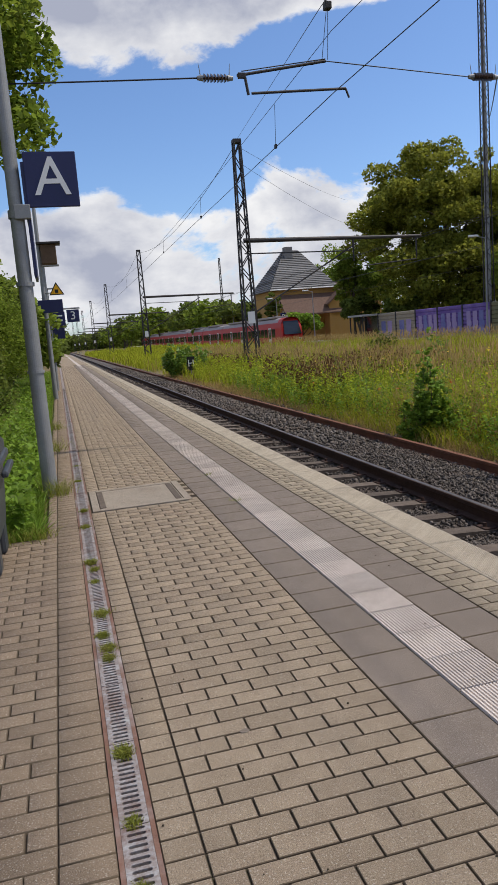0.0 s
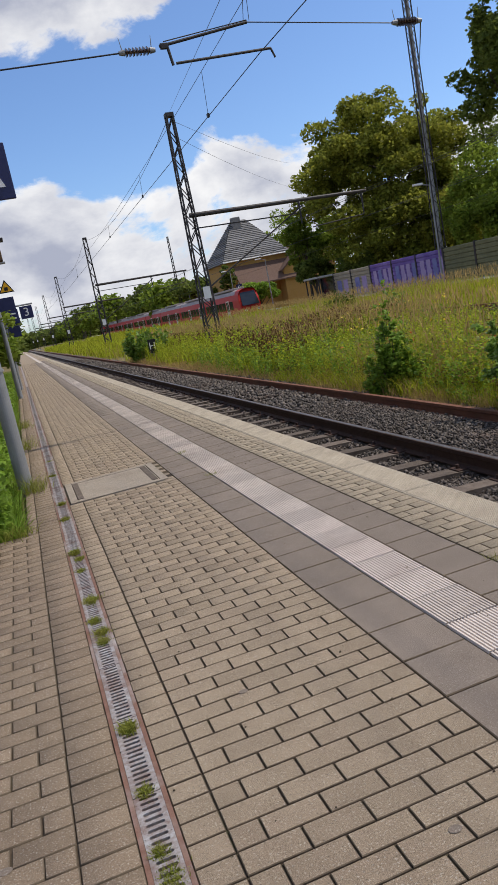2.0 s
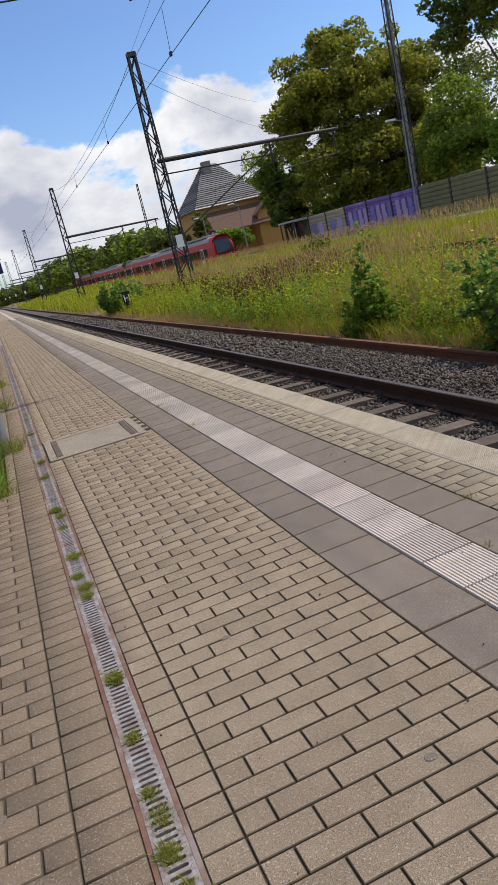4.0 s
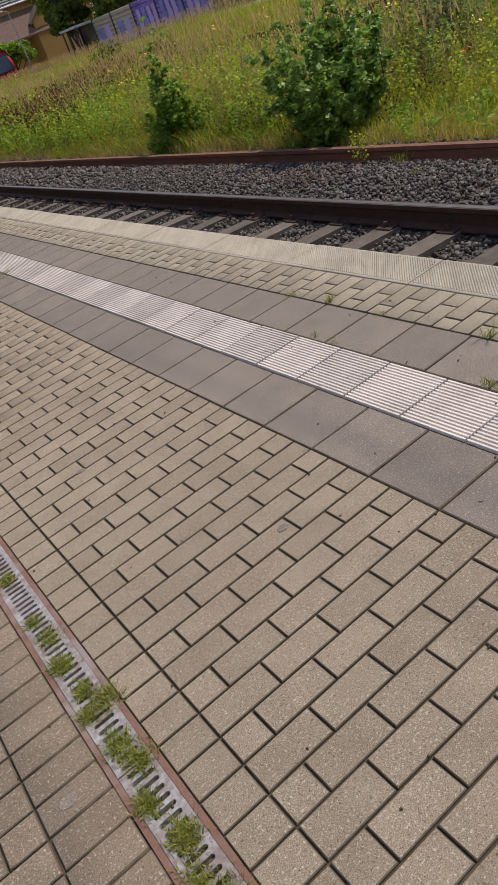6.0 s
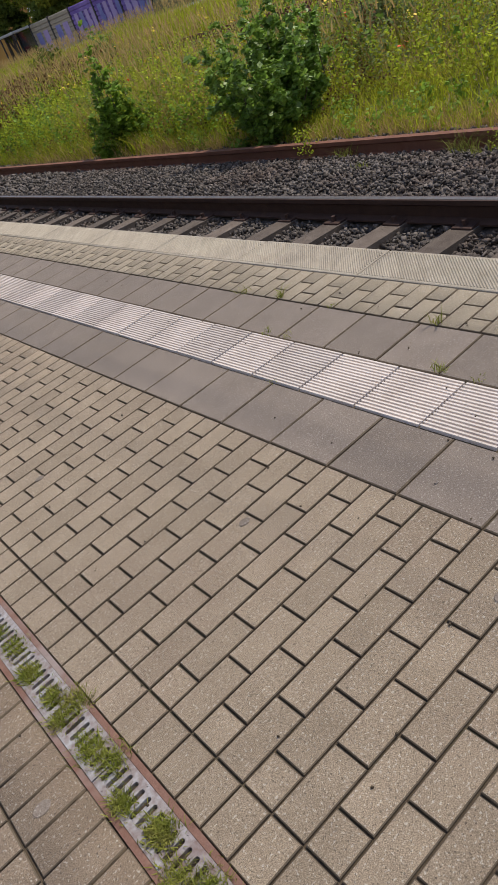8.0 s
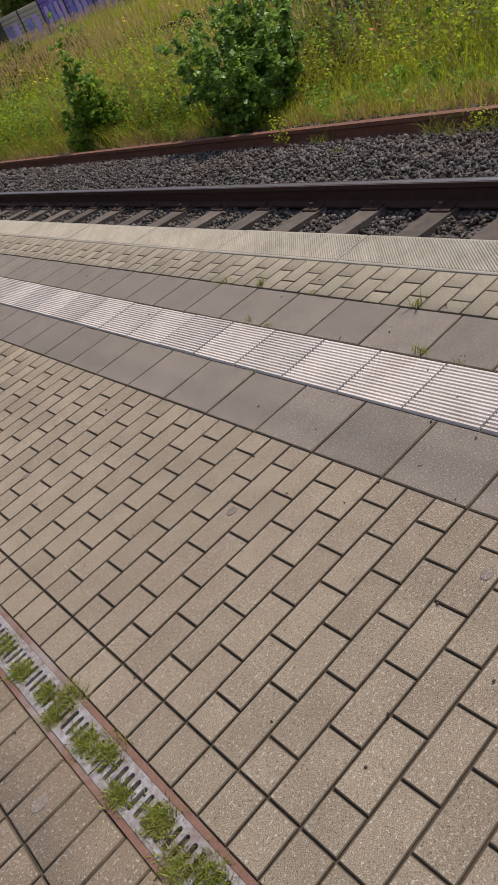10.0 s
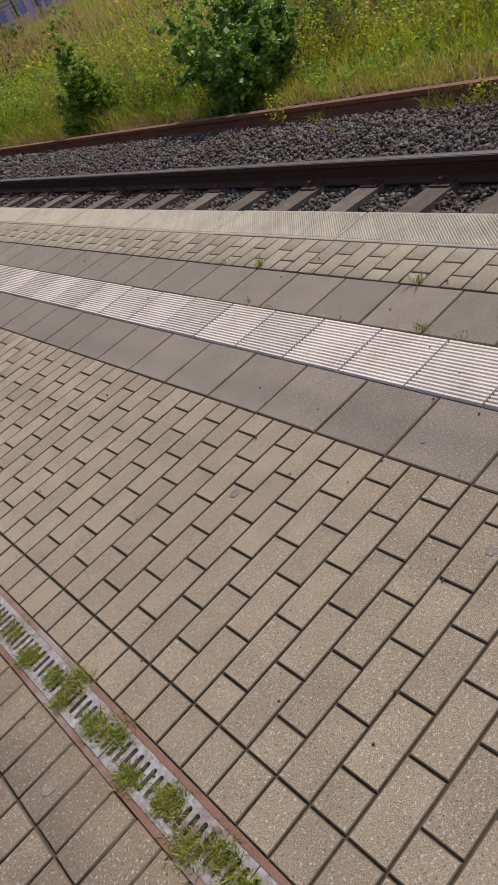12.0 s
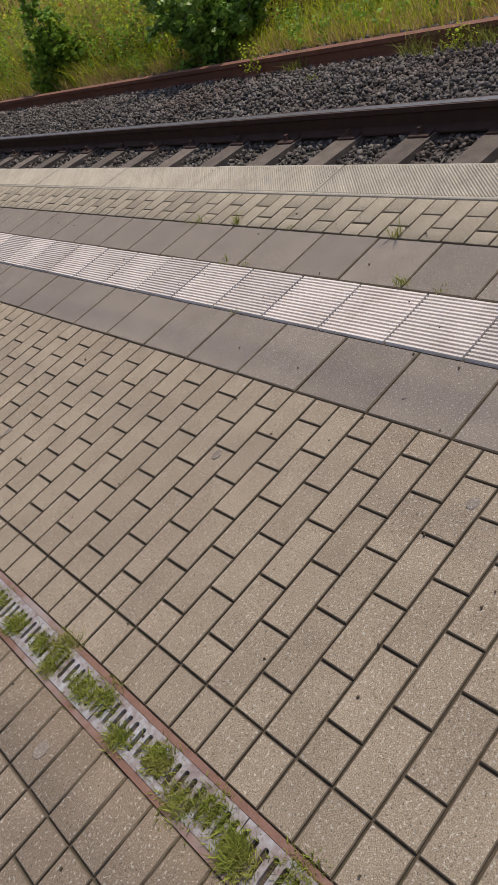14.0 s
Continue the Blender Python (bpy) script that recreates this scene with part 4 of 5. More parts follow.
# red regional train on the far track
def train_car(y0, length, lead):
    t = tagged(empty("train_car", 28.2, y0, -0.75), "red regional train car with dark window band" + (" and sloping windscreen" if lead else ""), "train", group="cars of the red train")
    sec = [(-1.30, 0.35), (-1.42, 0.9), (-1.42, 2.6), (-1.30, 3.3), (-1.0, 3.75), (-0.5, 3.95), (0.5, 3.95), (1.0, 3.75), (1.30, 3.3), (1.42, 2.6), (1.42, 0.9), (1.30, 0.35)]
    bm = bmesh.new()
    stations = [(0.0, 0.62, 0.0), (0.25, 0.9, 0.0), (0.9, 1.0, 0.0), (length - 0.1, 1, 0)] if lead else [(0.0, 1, 0), (length - 0.1, 1, 0)]
    rings = []
    for s, k, _ in stations:
        ring = []
        for p, qz in sec:
            back = 0.0
            if lead and s < 0.9:
                back = max(0.0, qz - 1.5) * 0.55 * (1 - s / 1.6)
            ring.append(bm.verts.new((p * (0.86 + 0.14 * k), s + back, qz)))
        rings.append(ring)
    for a, b in zip(rings, rings[1:]):
        for i in range(len(sec)):
            j = (i + 1) % len(sec)
            bm.faces.new((a[i], a[j], b[j], b[i]))
    bm.faces.new(rings[0])
    bm.faces.new(rings[-1][::-1])
    bmesh.ops.recalc_face_normals(bm, faces=bm.faces)
    body = part("body", bm, M["red"], t)
    part("roof", extrude([(-1.28, 3.36), (-0.98, 3.79), (-0.5, 3.99), (0.5, 3.99), (0.98, 3.79), (1.28, 3.36)], "y", 2.6 if lead else 0.0, length - 0.1), M["roof_grey"], t, "pale grey roof")
    part("equipment_box", box(-0.9, 0.9, 4.5, length - 3, 3.98, 4.25, 0.05), M["roof_grey"], t)
    part("underframe", box(-1.2, 1.2, 1.0, length - 0.6, 0.05, 0.4), M["black"], t)
    for wy in (2.4, length - 3.0):
        for sx in (-0.75, 0.75):
            part("wheel", bar((sx - 0.06, wy, 0.42), (sx + 0.06, wy, 0.42), 0.42, None, 20), M["steel_dark"], t)
    y = 3.4 if lead else 0.8
    i = 0
    while y < length - 1.6:
        if i % 4 == 1:
            d = part("door", box(-1.445, -1.40, y, y + 1.3, 0.55, 2.75, 0.01), M["pale_door"], t, "pale double door with dark glass")
            for k in (0.14, 0.72):
                part("pane", box(-1.455, -1.44, y + k, y + k + 0.44, 1.3, 2.6), M["glass"], d)
            y += 1.7
        else:
            part("window", box(-1.438, -1.40, y, y + 1.55, 1.5, 2.6, 0.012), M["glass"], t)
            y += 1.75
        i += 1
    if lead:
        rk = lambda z: 0.55 * (z - 1.5) - 0.05
        mesh_ob("windscreen", [(-1.16, rk(1.8), 1.8), (1.16, rk(1.8), 1.8), (0.98, rk(3.5), 3.5), (-0.98, rk(3.5), 3.5), (-1.16, rk(1.8) + 0.3, 1.8), (1.16, rk(1.8) + 0.3, 1.8), (0.98, rk(3.5) + 0.3, 3.5), (-0.98, rk(3.5) + 0.3, 3.5)],
                [(0, 1, 2, 3), (0, 3, 7, 4), (1, 5, 6, 2), (3, 2, 6, 7), (0, 4, 5, 1)], M["glass"], t)
        part("bumper", box(-1.2, 1.2, -0.12, 0.2, 0.35, 0.75, 0.06), M["black"], t, "dark lower front")
        for sx in (-0.85, 0.85):
            h = part("headlight", bar((sx, -0.05, 1.18), (sx, 0.12, 1.18), 0.16, None, 16), M["white"], t)
            part("lens", bar((sx, -0.07, 1.18), (sx, -0.05, 1.18), 0.1, None, 12), M["glass"], h)
        part("coupler", box(-0.3, 0.3, -0.25, 0.3, 0.45, 0.85, 0.05), M["black"], t)
    return t


TRAIN_Y = 86.0
train_car(TRAIN_Y, 17.5, True)
mid = train_car(TRAIN_Y + 17.7, 17.0, False)
for i in range(2, 9):
    copy_thing(mid, Matrix.Translation((28.2, TRAIN_Y + 0.2 + 17.2 * i + 0.3, -0.75)))


# second track beyond the meadow
for tx, tz in ((12.3, -0.20), (28.2, -0.80)):
    tb = part("ballast_bed", extrude([(tx - 2.6, tz - 0.8), (tx - 1.8, tz), (tx + 1.8, tz), (tx + 2.6, tz - 0.8)], "y", -20, FAR), M["ballast"])
    tagged(tb, "dark crushed-stone bed under a far track", "ballast bed", kind="structure")
    for s in (-0.75, 0.75):
        r = tagged(empty("rail", tx + s, 0, tz + 0.18), "brown steel rail of a far track", "rail", group="rails of the far tracks")
        part("rail_web", extrude(rail_profile(0, 0), "y", -20, FAR), M["rail_rust"], r)


# ---- catenary masts and wires ----
def lattice_mast(h, w0, w1, boom, label, boom_z=6.25):
    t = tagged(empty("catenary_mast"), label, "catenary mast", group="row of lattice masts")
    part("foundation", box(-0.45, 0.45, -0.45, 0.45, -0.3, 0.15, 0.03), M["concrete"], t)
    wid = lambda z: w0 + (w1 - w0) * z / h
    for sx in (-1, 1):
        for sy in (-1, 1):
            part("leg", add_flat_bar(bmesh.new(), (sx * w0 / 2, sy * w0 / 2, 0.1), (sx * w1 / 2, sy * w1 / 2, h), 0.07), M["steel_dark"], t)
    n = int(h / 0.62)
    for face in range(4):
        bm = bmesh.new()
        for i in range(n):
            z0, z1 = h * i / n, h * (i + 1) / n
            a, b = wid(z0) / 2, wid(z1) / 2
            s = 1 if i % 2 else -1
            if face < 2:
                f = 1 if face else -1
                add_flat_bar(bm, (s * a, f * a, z0), (-s * b, f * b, z1), 0.035)
            else:
                f = 1 if face == 3 else -1
                add_flat_bar(bm, (f * a, s * a, z0), (f * b, -s * b, z1), 0.035)
        part("lacing", bm, M["steel_dark"], t)
    part("cap", box(-w1 / 2 - 0.04, w1 / 2 + 0.04, -w1 / 2 - 0.04, w1 / 2 + 0.04, h - 0.05, h + 0.12), M["steel_dark"], t)
    if boom:
        part("boom", bar((0, 0, boom_z), (boom, 0, boom_z - 0.15), 0.11, 0.08, 10), M["steel_dark"], t)
        part("boom_stay", bar((0, 0, boom_z - 0.6), (boom * 0.58, 0, boom_z - 0.7), 0.03), M["steel_dark"], t)
        part("bracket", bar((0.2, 0, boom_z - 3.4), (boom * 0.62, 0, boom_z - 0.35), 0.035), M["steel_dark"], t)
        for px in (boom * 0.6, boom * 0.97):
            part("hanger", bar((px, 0, boom_z - 0.1), (px, 0, boom_z - 1.2), 0.06, 0.03), M["steel_dark"], t)
        part("pull_off_arm", bar((boom * 0.97, 0, boom_z - 1.25), (boom * 0.66, 0, boom_z - 1.45), 0.03), M["steel_dark"], t)
    part("number_plate", box(-0.17, 0.17, -w0 / 2 - 0.08, -w0 / 2 - 0.05, 2.4, 2.95), M["white"], t, "small white plate")
    return t


mast = lattice_mast(10.65, 0.62, 0.30, 9.2, "dark steel lattice catenary mast with a long boom")
mast.location = (7.85, 32, -0.4)
for x, y in ((7.5, 70), (6.75, 108), (6.3, 146), (5.9, 184), (5.5, 222), (5.1, 260)):
    copy_thing(mast, Matrix.Translation((x, y, -0.4)))
far_mast = lattice_mast(17.0, 0.5, 0.25, 0, "slim dark lattice mast far along the line")
far_mast.location = (30.9, 136, -0.8)

# tall tower behind the barrier
tower = lattice_mast(28.0, 0.62, 0.42, 0, "tall grey steel tower behind the noise barrier")
tower.location = (34.2, 52.1, -0.8)
tower["group"] = ""
part("core", bar((0, 0, 0), (0, 0, 27.8), 0.22, 0.15, 12), M["galv"], tower, "solid grey mast tube")


def lamp_post(label, x, y, z, h, arm, mat):
    t = tagged(empty("street_lamp", x, y, z), label, "lamp post")
    part("pole", bar((0, 0, 0), (0, 0, h), 0.09, 0.05, 10), mat, t)
    part("arm", bar((0, 0, h - 0.05), (arm, 0, h + 0.1), 0.04, 0.03), mat, t)
    hd = part("lamp_head", box(arm - 0.55, arm + 0.25, -0.14, 0.14, h + 0.05, h + 0.2, 0.05), M["white"], t)
    part("diffuser", box(arm - 0.5, arm + 0.2, -0.11, 0.11, h + 0.03, h + 0.052), M["roof_grey"], hd)
    return t


lamp_post("grey platform lamp with a curved head", 31.6, 48.5, -0.15, 7.6, -0.9, M["galv"])
for y in (88, 104, 132, 160):
    lamp_post("grey platform lamp on the opposite platform", 31.8, y, -0.15, 6.5, -0.8, M["galv"])


# overhead line of the near track
def sag(x0, y0, z0, x1, y1, z1, drop, n=14):
    return [(x0 + (x1 - x0) * i / n, y0 + (y1 - y0) * i / n, z0 + (z1 - z0) * i / n - drop * 4 * (i / n) * (1 - i / n)) for i in range(n + 1)]


CY, CZ = 9.35, 5.0
sup = [(-28, 4.1), (CY, 3.27), (52, 3.58), (92, 3.35), (132, 3.7), (180, 3.5), (300, 3.6)]
cont = [(x, y, CZ) for y, x in sup]
ol = tagged(empty("overhead_line", 3.6, CY, CZ), "dark contact wire and carrier cable above the track", "overhead line")
o = Vector((3.6, CY, CZ))
loc = lambda pts: [tuple(Vector(p) - o) for p in pts]
wire_ob("contact_wire", loc(cont), 0.0068, M["wire"], ol)
carrier = []
for (ya, xa), (yb, xb) in zip(sup, sup[1:]):
    carrier += sag(xa, ya, CZ + 0.85, xb, yb, CZ + 0.85, 0.35)
wire_ob("carrier_cable", loc(carrier), 0.005, M["wire"], ol)
for y in (-16, -6, 5.4, 12.4, 20, 28, 37, 45, 58, 68, 78):
    k = next(i for i in range(len(sup) - 1) if sup[i][0] <= y <= sup[i + 1][0])
    (ya, xa), (yb, xb) = sup[k], sup[k + 1]
    u = (y - ya) / (yb - ya)
    x = xa + (xb - xa) * u
    wire_ob("dropper", loc([(x, y, CZ), (x + 0.02, y - 0.05, CZ + 0.85 - 1.4 * u * (1 - u))]), 0.005, M["wire"], ol)
    part("clamp", box(x - 3.6 - 0.02, x - 3.6 + 0.02, y - CY - 0.04, y - CY + 0.04, -0.02, 0.05), M["wire"], ol)
feeder = tagged(wire_ob("feeder_cable", sag(2.15, -28, 7.4, 3.09, CY, 6.13, 0.1) + sag(3.09, CY, 6.13, 7.75, 32, 10.2, 0.0)[1:], 0.0055, M["wire"]), "dark cable running up to the lattice mast", "cable")
for i, y in enumerate((32, 70, 108)):
    tagged(wire_ob("line_cable", sag(7.75 - 0.35 * i, y, 10.1, 7.4 - 0.35 * i, y + 38, 10.1, 1.2), 0.012, M["wire"]), "dark cable strung between lattice masts", "cable")
for xx, z in ((14.0, 5.0), (17.0, 4.5), (16.75, 5.7), (28.2, 5.0), (28.2, 6.4)):
    tagged(wire_ob("line_cable", sag(xx, -10, z, xx, 32, z, 0.1) + sag(xx, 32, z, xx, 180, z, 0.1)[1:], 0.010, M["wire"]), "dark contact wire above the far tracks", "cable")


for dz in (0.0, -0.7):
    tagged(wire_ob("line_cable", sag(7.85, 32, 10.1 + dz, 34.0, 80.0, 16.2 + dz * 4, 0.3), 0.008, M["wire"]), "dark cable running from the mast towards the trees", "cable")


# cross-span with insulators and the steady arm
def insulator(name, x, y, z, span=0.5):
    t = tagged(empty(name, x, y, z), "brown ribbed insulator with two spiked horns", "insulator", group="insulators")
    part("rod", bar((-span / 2, 0, 0), (span / 2, 0, 0), 0.022), M["porcelain"], t)
    for i in range(7):
        px = -span * 0.30 + i * span * 0.10
        part("shed", bar((px - 0.012, 0, 0), (px + 0.012, 0, 0), 0.062, 0.045, 14), M["porcelain"], t)
    for s in (-1, 1):
        part("end_cap", bar((s * span * 0.36, 0, 0), (s * span * 0.52, 0, 0), 0.045, 0.03, 10), M["galv"], t)
        part("horn", bar((s * span * 0.42, 0, 0.03), (s * span * 0.46, 0, 0.2), 0.008, 0.003, 6), M["galv"], t)
    return t


insulator("insulator", 1.45, CY, 5.17)
insulator("insulator", 5.80, CY, 5.24)
arm = tagged(empty("steady_arm", 2.03, CY, 5.17), "dark steel steady arm holding the contact wire", "steady arm")
part("upper_tube", bar((-0.25, 0, 0.04), (1.12, 0, 0.26), 0.022), M["steel_dark"], arm)
part("upper_stay", bar((-0.18, 0, 0.10), (1.12, 0, 0.29), 0.008), M["steel_dark"], arm)
part("drop_bracket", bar((-0.14, 0, 0.06), (-0.10, 0, -0.22), 0.022), M["steel_dark"], arm)
part("lower_tube", bar((-0.05, 0, -0.20), (1.42, 0, -0.12), 0.02), M["steel_dark"], arm)
part("hook", bar((1.42, 0, -0.12), (1.47, 0, -0.25), 0.016), M["steel_dark"], arm)
part("pivot", box(-0.24, -0.12, -0.025, 0.025, 0.0, 0.08, 0.01), M["steel_dark"], arm)
for k in (-0.05, 0.04):
    wire_ob("hanger_wire", [(1.12 + k, 0, 0.28), (1.20 + k * 0.2, 0, 1.02)], 0.0045, M["wire"], arm)
si = tagged(empty("suspension_insulator", 3.23, CY, 6.20), "brown ribbed insulator hanging above the steady arm", "insulator", group="insulators")
part("rod", bar((0, 0, 0), (-0.22, 0, 0.62), 0.02), M["porcelain"], si)
for i in range(6):
    u = 0.25 + i * 0.11
    part("shed", bar((-0.22 * u, 0, 0.62 * u - 0.012), (-0.22 * u - 0.01, 0, 0.62 * u + 0.016), 0.06, 0.045, 14), M["porcelain"], si)
part("clamp", box(-0.05, 0.05, -0.06, 0.06, -0.06, 0.04, 0.01), M["steel_dark"], si)
wire_ob("stay_wire", [(-0.22, 0, 0.62), (-1.8, 0, 4.2)], 0.006, M["wire"], si)
tagged(wire_ob("cross_wire", sag(-6.0, CY, 4.93, 1.20, CY, 5.17, 0.02), 0.011, M["wire"]), "dark span wire reaching into the trees", "cable")
tagged(wire_ob("cross_wire", sag(3.15, CY, 5.43, 5.55, CY, 5.24, 0.0), 0.008, M["wire"]), "dark span wire between arm and insulator", "cable")
tagged(wire_ob("cross_wire", sag(6.05, CY, 5.24, 33.9, 51.6, 17.2, 0.6), 0.011, M["wire"]), "dark span wire reaching to the tall tower", "cable")


# ---- platform furniture ----
def sign_post():
    t = tagged(empty("platform_sign_post", -1.40, 6.72, 0), "grey steel post carrying a blue letter A section sign", "sign post")
    part("pole", bar((0, 0, -0.05), (0, 0, 7.2), 0.08, 0.058, 24), M["galv"], t)
    part("collar", bar((0, 0, 2.88), (0, 0, 2.96), 0.088, None, 20), M["galv"], t, "clamp band")
    part("collar", bar((0, 0, 2.20), (0, 0, 2.24), 0.092, None, 20), M["galv"], t, "clamp band")
    part("collar", bar((0, 0, 1.30), (0, 0, 1.33), 0.09, None, 20), M["galv"], t, "clamp band")
    s = part("sign_panel", box(0.12, 0.64, -0.10, -0.06, 2.97, 3.51, 0.008), M["blue"], t, "square dark blue panel")
    text_mesh("letter", "A", 0.54, M["white"], s, Matrix.Translation((0.385, -0.106, 3.25)) @ pose(0, 0, 0, 90, 0, 0))
    part("back_panel", box(0.09, 0.125, -0.08, 0.5, 2.88, 3.42, 0.006), M["blue"], t)
    part("side_panel", box(0.10, 0.135, -0.05, 0.5, 2.28, 2.92, 0.03), M["blue"], t, "rounded sign seen edge-on")
    part("bracket", box(-0.02, 0.14, -0.12, -0.05, 2.86, 3.0, 0.006), M["galv"], t)
    return t


sign_post()


def far_post():
    t = tagged(empty("platform_post", -1.36, 21.5, 0), "thin grey post with box, warning triangle and blue signs", "sign post")
    part("pole", bar((0, 0, -0.05), (0, 0, 6.0), 0.075, 0.055, 16), M["galv"], t)
    b = part("case", box(0.05, 0.50, -0.2, 0.2, 4.05, 4.62, 0.02), M["brown"], t, "brown wooden box")
    part("case_roof", box(-0.06, 0.64, -0.3, 0.3, 4.62, 4.68, 0.01), M["steel_dark"], b)
    tri = mesh_ob("warning_sign", [(0.16, -0.3, 3.12), (0.60, -0.3, 3.12), (0.38, -0.3, 3.50), (0.16, -0.27, 3.12), (0.60, -0.27, 3.12), (0.38, -0.27, 3.50)],
                  [(0, 1, 2), (5, 4, 3), (0, 3, 4, 1), (1, 4, 5, 2), (2, 5, 3, 0)], M["black"], t)
    tri["label"] = "yellow triangular warning sign"
    mesh_ob("sign_face", [(0.21, -0.304, 3.15), (0.55, -0.304, 3.15), (0.38, -0.304, 3.44)], [(0, 1, 2)], M["yellow"], tri)
    part("pictogram", box(0.33, 0.43, -0.309, -0.305, 3.18, 3.28), M["black"], tri)
    part("bracket", bar((0, 0, 3.2), (0.4, -0.26, 3.2), 0.015), M["galv"], t)
    part("sign_panel", box(-0.2, 0.52, -0.14, -0.1, 2.62, 3.0, 0.008), M["blue"], t, "dark blue panel")
    return t


far_post()


def track_sign():
    t = tagged(empty("track_sign", -1.30, 26, 0), "dark blue platform signs with track number on a post", "sign post")
    part("pole", bar((0, 0, -0.05), (0, 0, 3.3), 0.06, None, 14), M["galv"], t)
    part("sign_panel", box(0.0, 0.55, -0.1, -0.06, 2.35, 2.85, 0.008), M["blue"], t)
    for i in range(2):
        part("text_bar", box(0.08, 0.46, -0.106, -0.1, 2.68 - i * 0.16, 2.73 - i * 0.16), M["white"], t)
    s = part("number_panel", box(0.62, 1.06, -0.1, -0.06, 2.45, 2.90, 0.008), M["blue"], t, "blue panel with white number")
    text_mesh("digit", "3", 0.42, M["white"], s, Matrix.Translation((0.84, -0.106, 2.675)) @ pose(0, 0, 0, 90, 0, 0))
    part("beam", bar((0, 0, 2.95), (1.1, 0, 2.95), 0.03), M["galv"], t)
    part("sign_panel", box(0.0, 0.5, 0.9, 0.94, 1.9, 2.3, 0.008), M["blue"], t)
    return t


track_sign()
for y in (36, 50, 66, 84):
    p = tagged(empty("lamp_post", -1.35, y, 0), "thin grey platform lamp post", "lamp post", group="platform lamp posts")
    part("pole", bar((0, 0, -0.05), (0, 0, 5.6), 0.07, 0.05, 12), M["galv"], p)
    part("lamp_head", box(-0.1, 0.75, -0.12, 0.12, 5.55, 5.65, 0.03), M["galv"], p)


def h_board():
    t = tagged(empty("stop_board", 5.4, 35.2, -0.55), "black stop board with a white letter H on a short post", "railway sign")
    part("post", box(-0.03, 0.03, -0.03, 0.03, 0, 0.5), M["galv"], t)
    b = part("board", box(-0.2, 0.2, -0.05, -0.02, 0.45, 1.15), M["black"], t)
    text_mesh("letter", "H", 0.5, M["white"], b, Matrix.Translation((0, -0.055, 0.8)) @ pose(0, 0, 0, 90, 0, 0))
    return t


h_board()


def letter_sign():
    t = tagged(empty("platform_sign", 31.5, 100, -0.15), "blue sign with a white letter B on the opposite platform", "sign post")
    part("pole", bar((0, 0, 0), (0, 0, 4.6), 0.07), M["galv"], t)
    b = part("sign_panel", box(-0.45, 0.45, -0.16, -0.1, 3.0, 4.3), M["blue"], t)
    text_mesh("letter", "B", 0.9, M["white"], b, Matrix.Translation((0, -0.17, 3.75)) @ pose(0, 0, 0, 90, 0, 0))
    return t


letter_sign()


# grey wheeled waste container
def waste_bin():
    t = tagged(empty("waste_bin", -2.28, 4.30, 0), "dark grey plastic wheeled waste container with a domed lid", "waste bin")
    w, d, h = 0.62, 0.42, 0.76
    bm = bmesh.new()
    rings = []
    for z, k in ((0.24, 0.935), (0.42, 0.955), (0.70, 0.985), (h, 1.0)):
        rings.append([bm.verts.new((sx * w * k, sy * d * k, z)) for sx, sy in ((-1, -1), (1, -1), (1, 1), (-1, 1))])
    for a, b in zip(rings, rings[1:]):
        for i in range(4):
            bm.faces.new((a[i], a[(i + 1) % 4], b[(i + 1) % 4], b[i]))
    bm.faces.new(rings[0][::-1])
    bm.faces.new(rings[-1])
    bmesh.ops.bevel(bm, geom=[e for e in bm.edges if abs(e.verts[0].co.z - e.verts[1].co.z) > 0.01], offset=0.05, segments=4, affect="EDGES", profile=0.5)
    bmesh.ops.recalc_face_normals(bm, faces=bm.faces)
    part("body", bm, M["bin"], t)
    for sx in (-1, 1):
        for sy in (-1, 1):
            part("foot", box(sx * 0.49 - 0.085, sx * 0.49 + 0.085, sy * 0.295 - 0.09, sy * 0.295 + 0.09, 0.0, 0.34, 0.03), M["bin"], t)
    part("rim", box(-w - 0.035, w + 0.035, -d - 0.035, d + 0.035, h - 0.02, h + 0.045, 0.022), M["bin"], t)
    lid = part("lid", extrude([(-d - 0.03, h + 0.045), (d + 0.03, h + 0.045), (d + 0.02, h + 0.11), (d * 0.5, h + 0.16), (0, h + 0.175), (-d * 0.5, h + 0.155), (-d - 0.02, h + 0.08)], "x", -w - 0.01, w + 0.01), M["bin"], t)
    part("lid_panel", box(-w * 0.7, w * 0.7, -d * 0.55, d * 0.35, h + 0.16, h + 0.185, 0.01), M["bin"], lid)
    for sx in (-1, 1):
        part("handle", box(sx * (w + 0.05) - 0.025, sx * (w + 0.05) + 0.025, -0.3, 0.3, h - 0.08, h - 0.035, 0.015), M["bin"], t)
    part("sticker", box(0.28, 0.36, -d * 0.955 - 0.012, -d * 0.955 + 0.0, 0.30, 0.315), M["white"], t)
    return t


waste_bin()

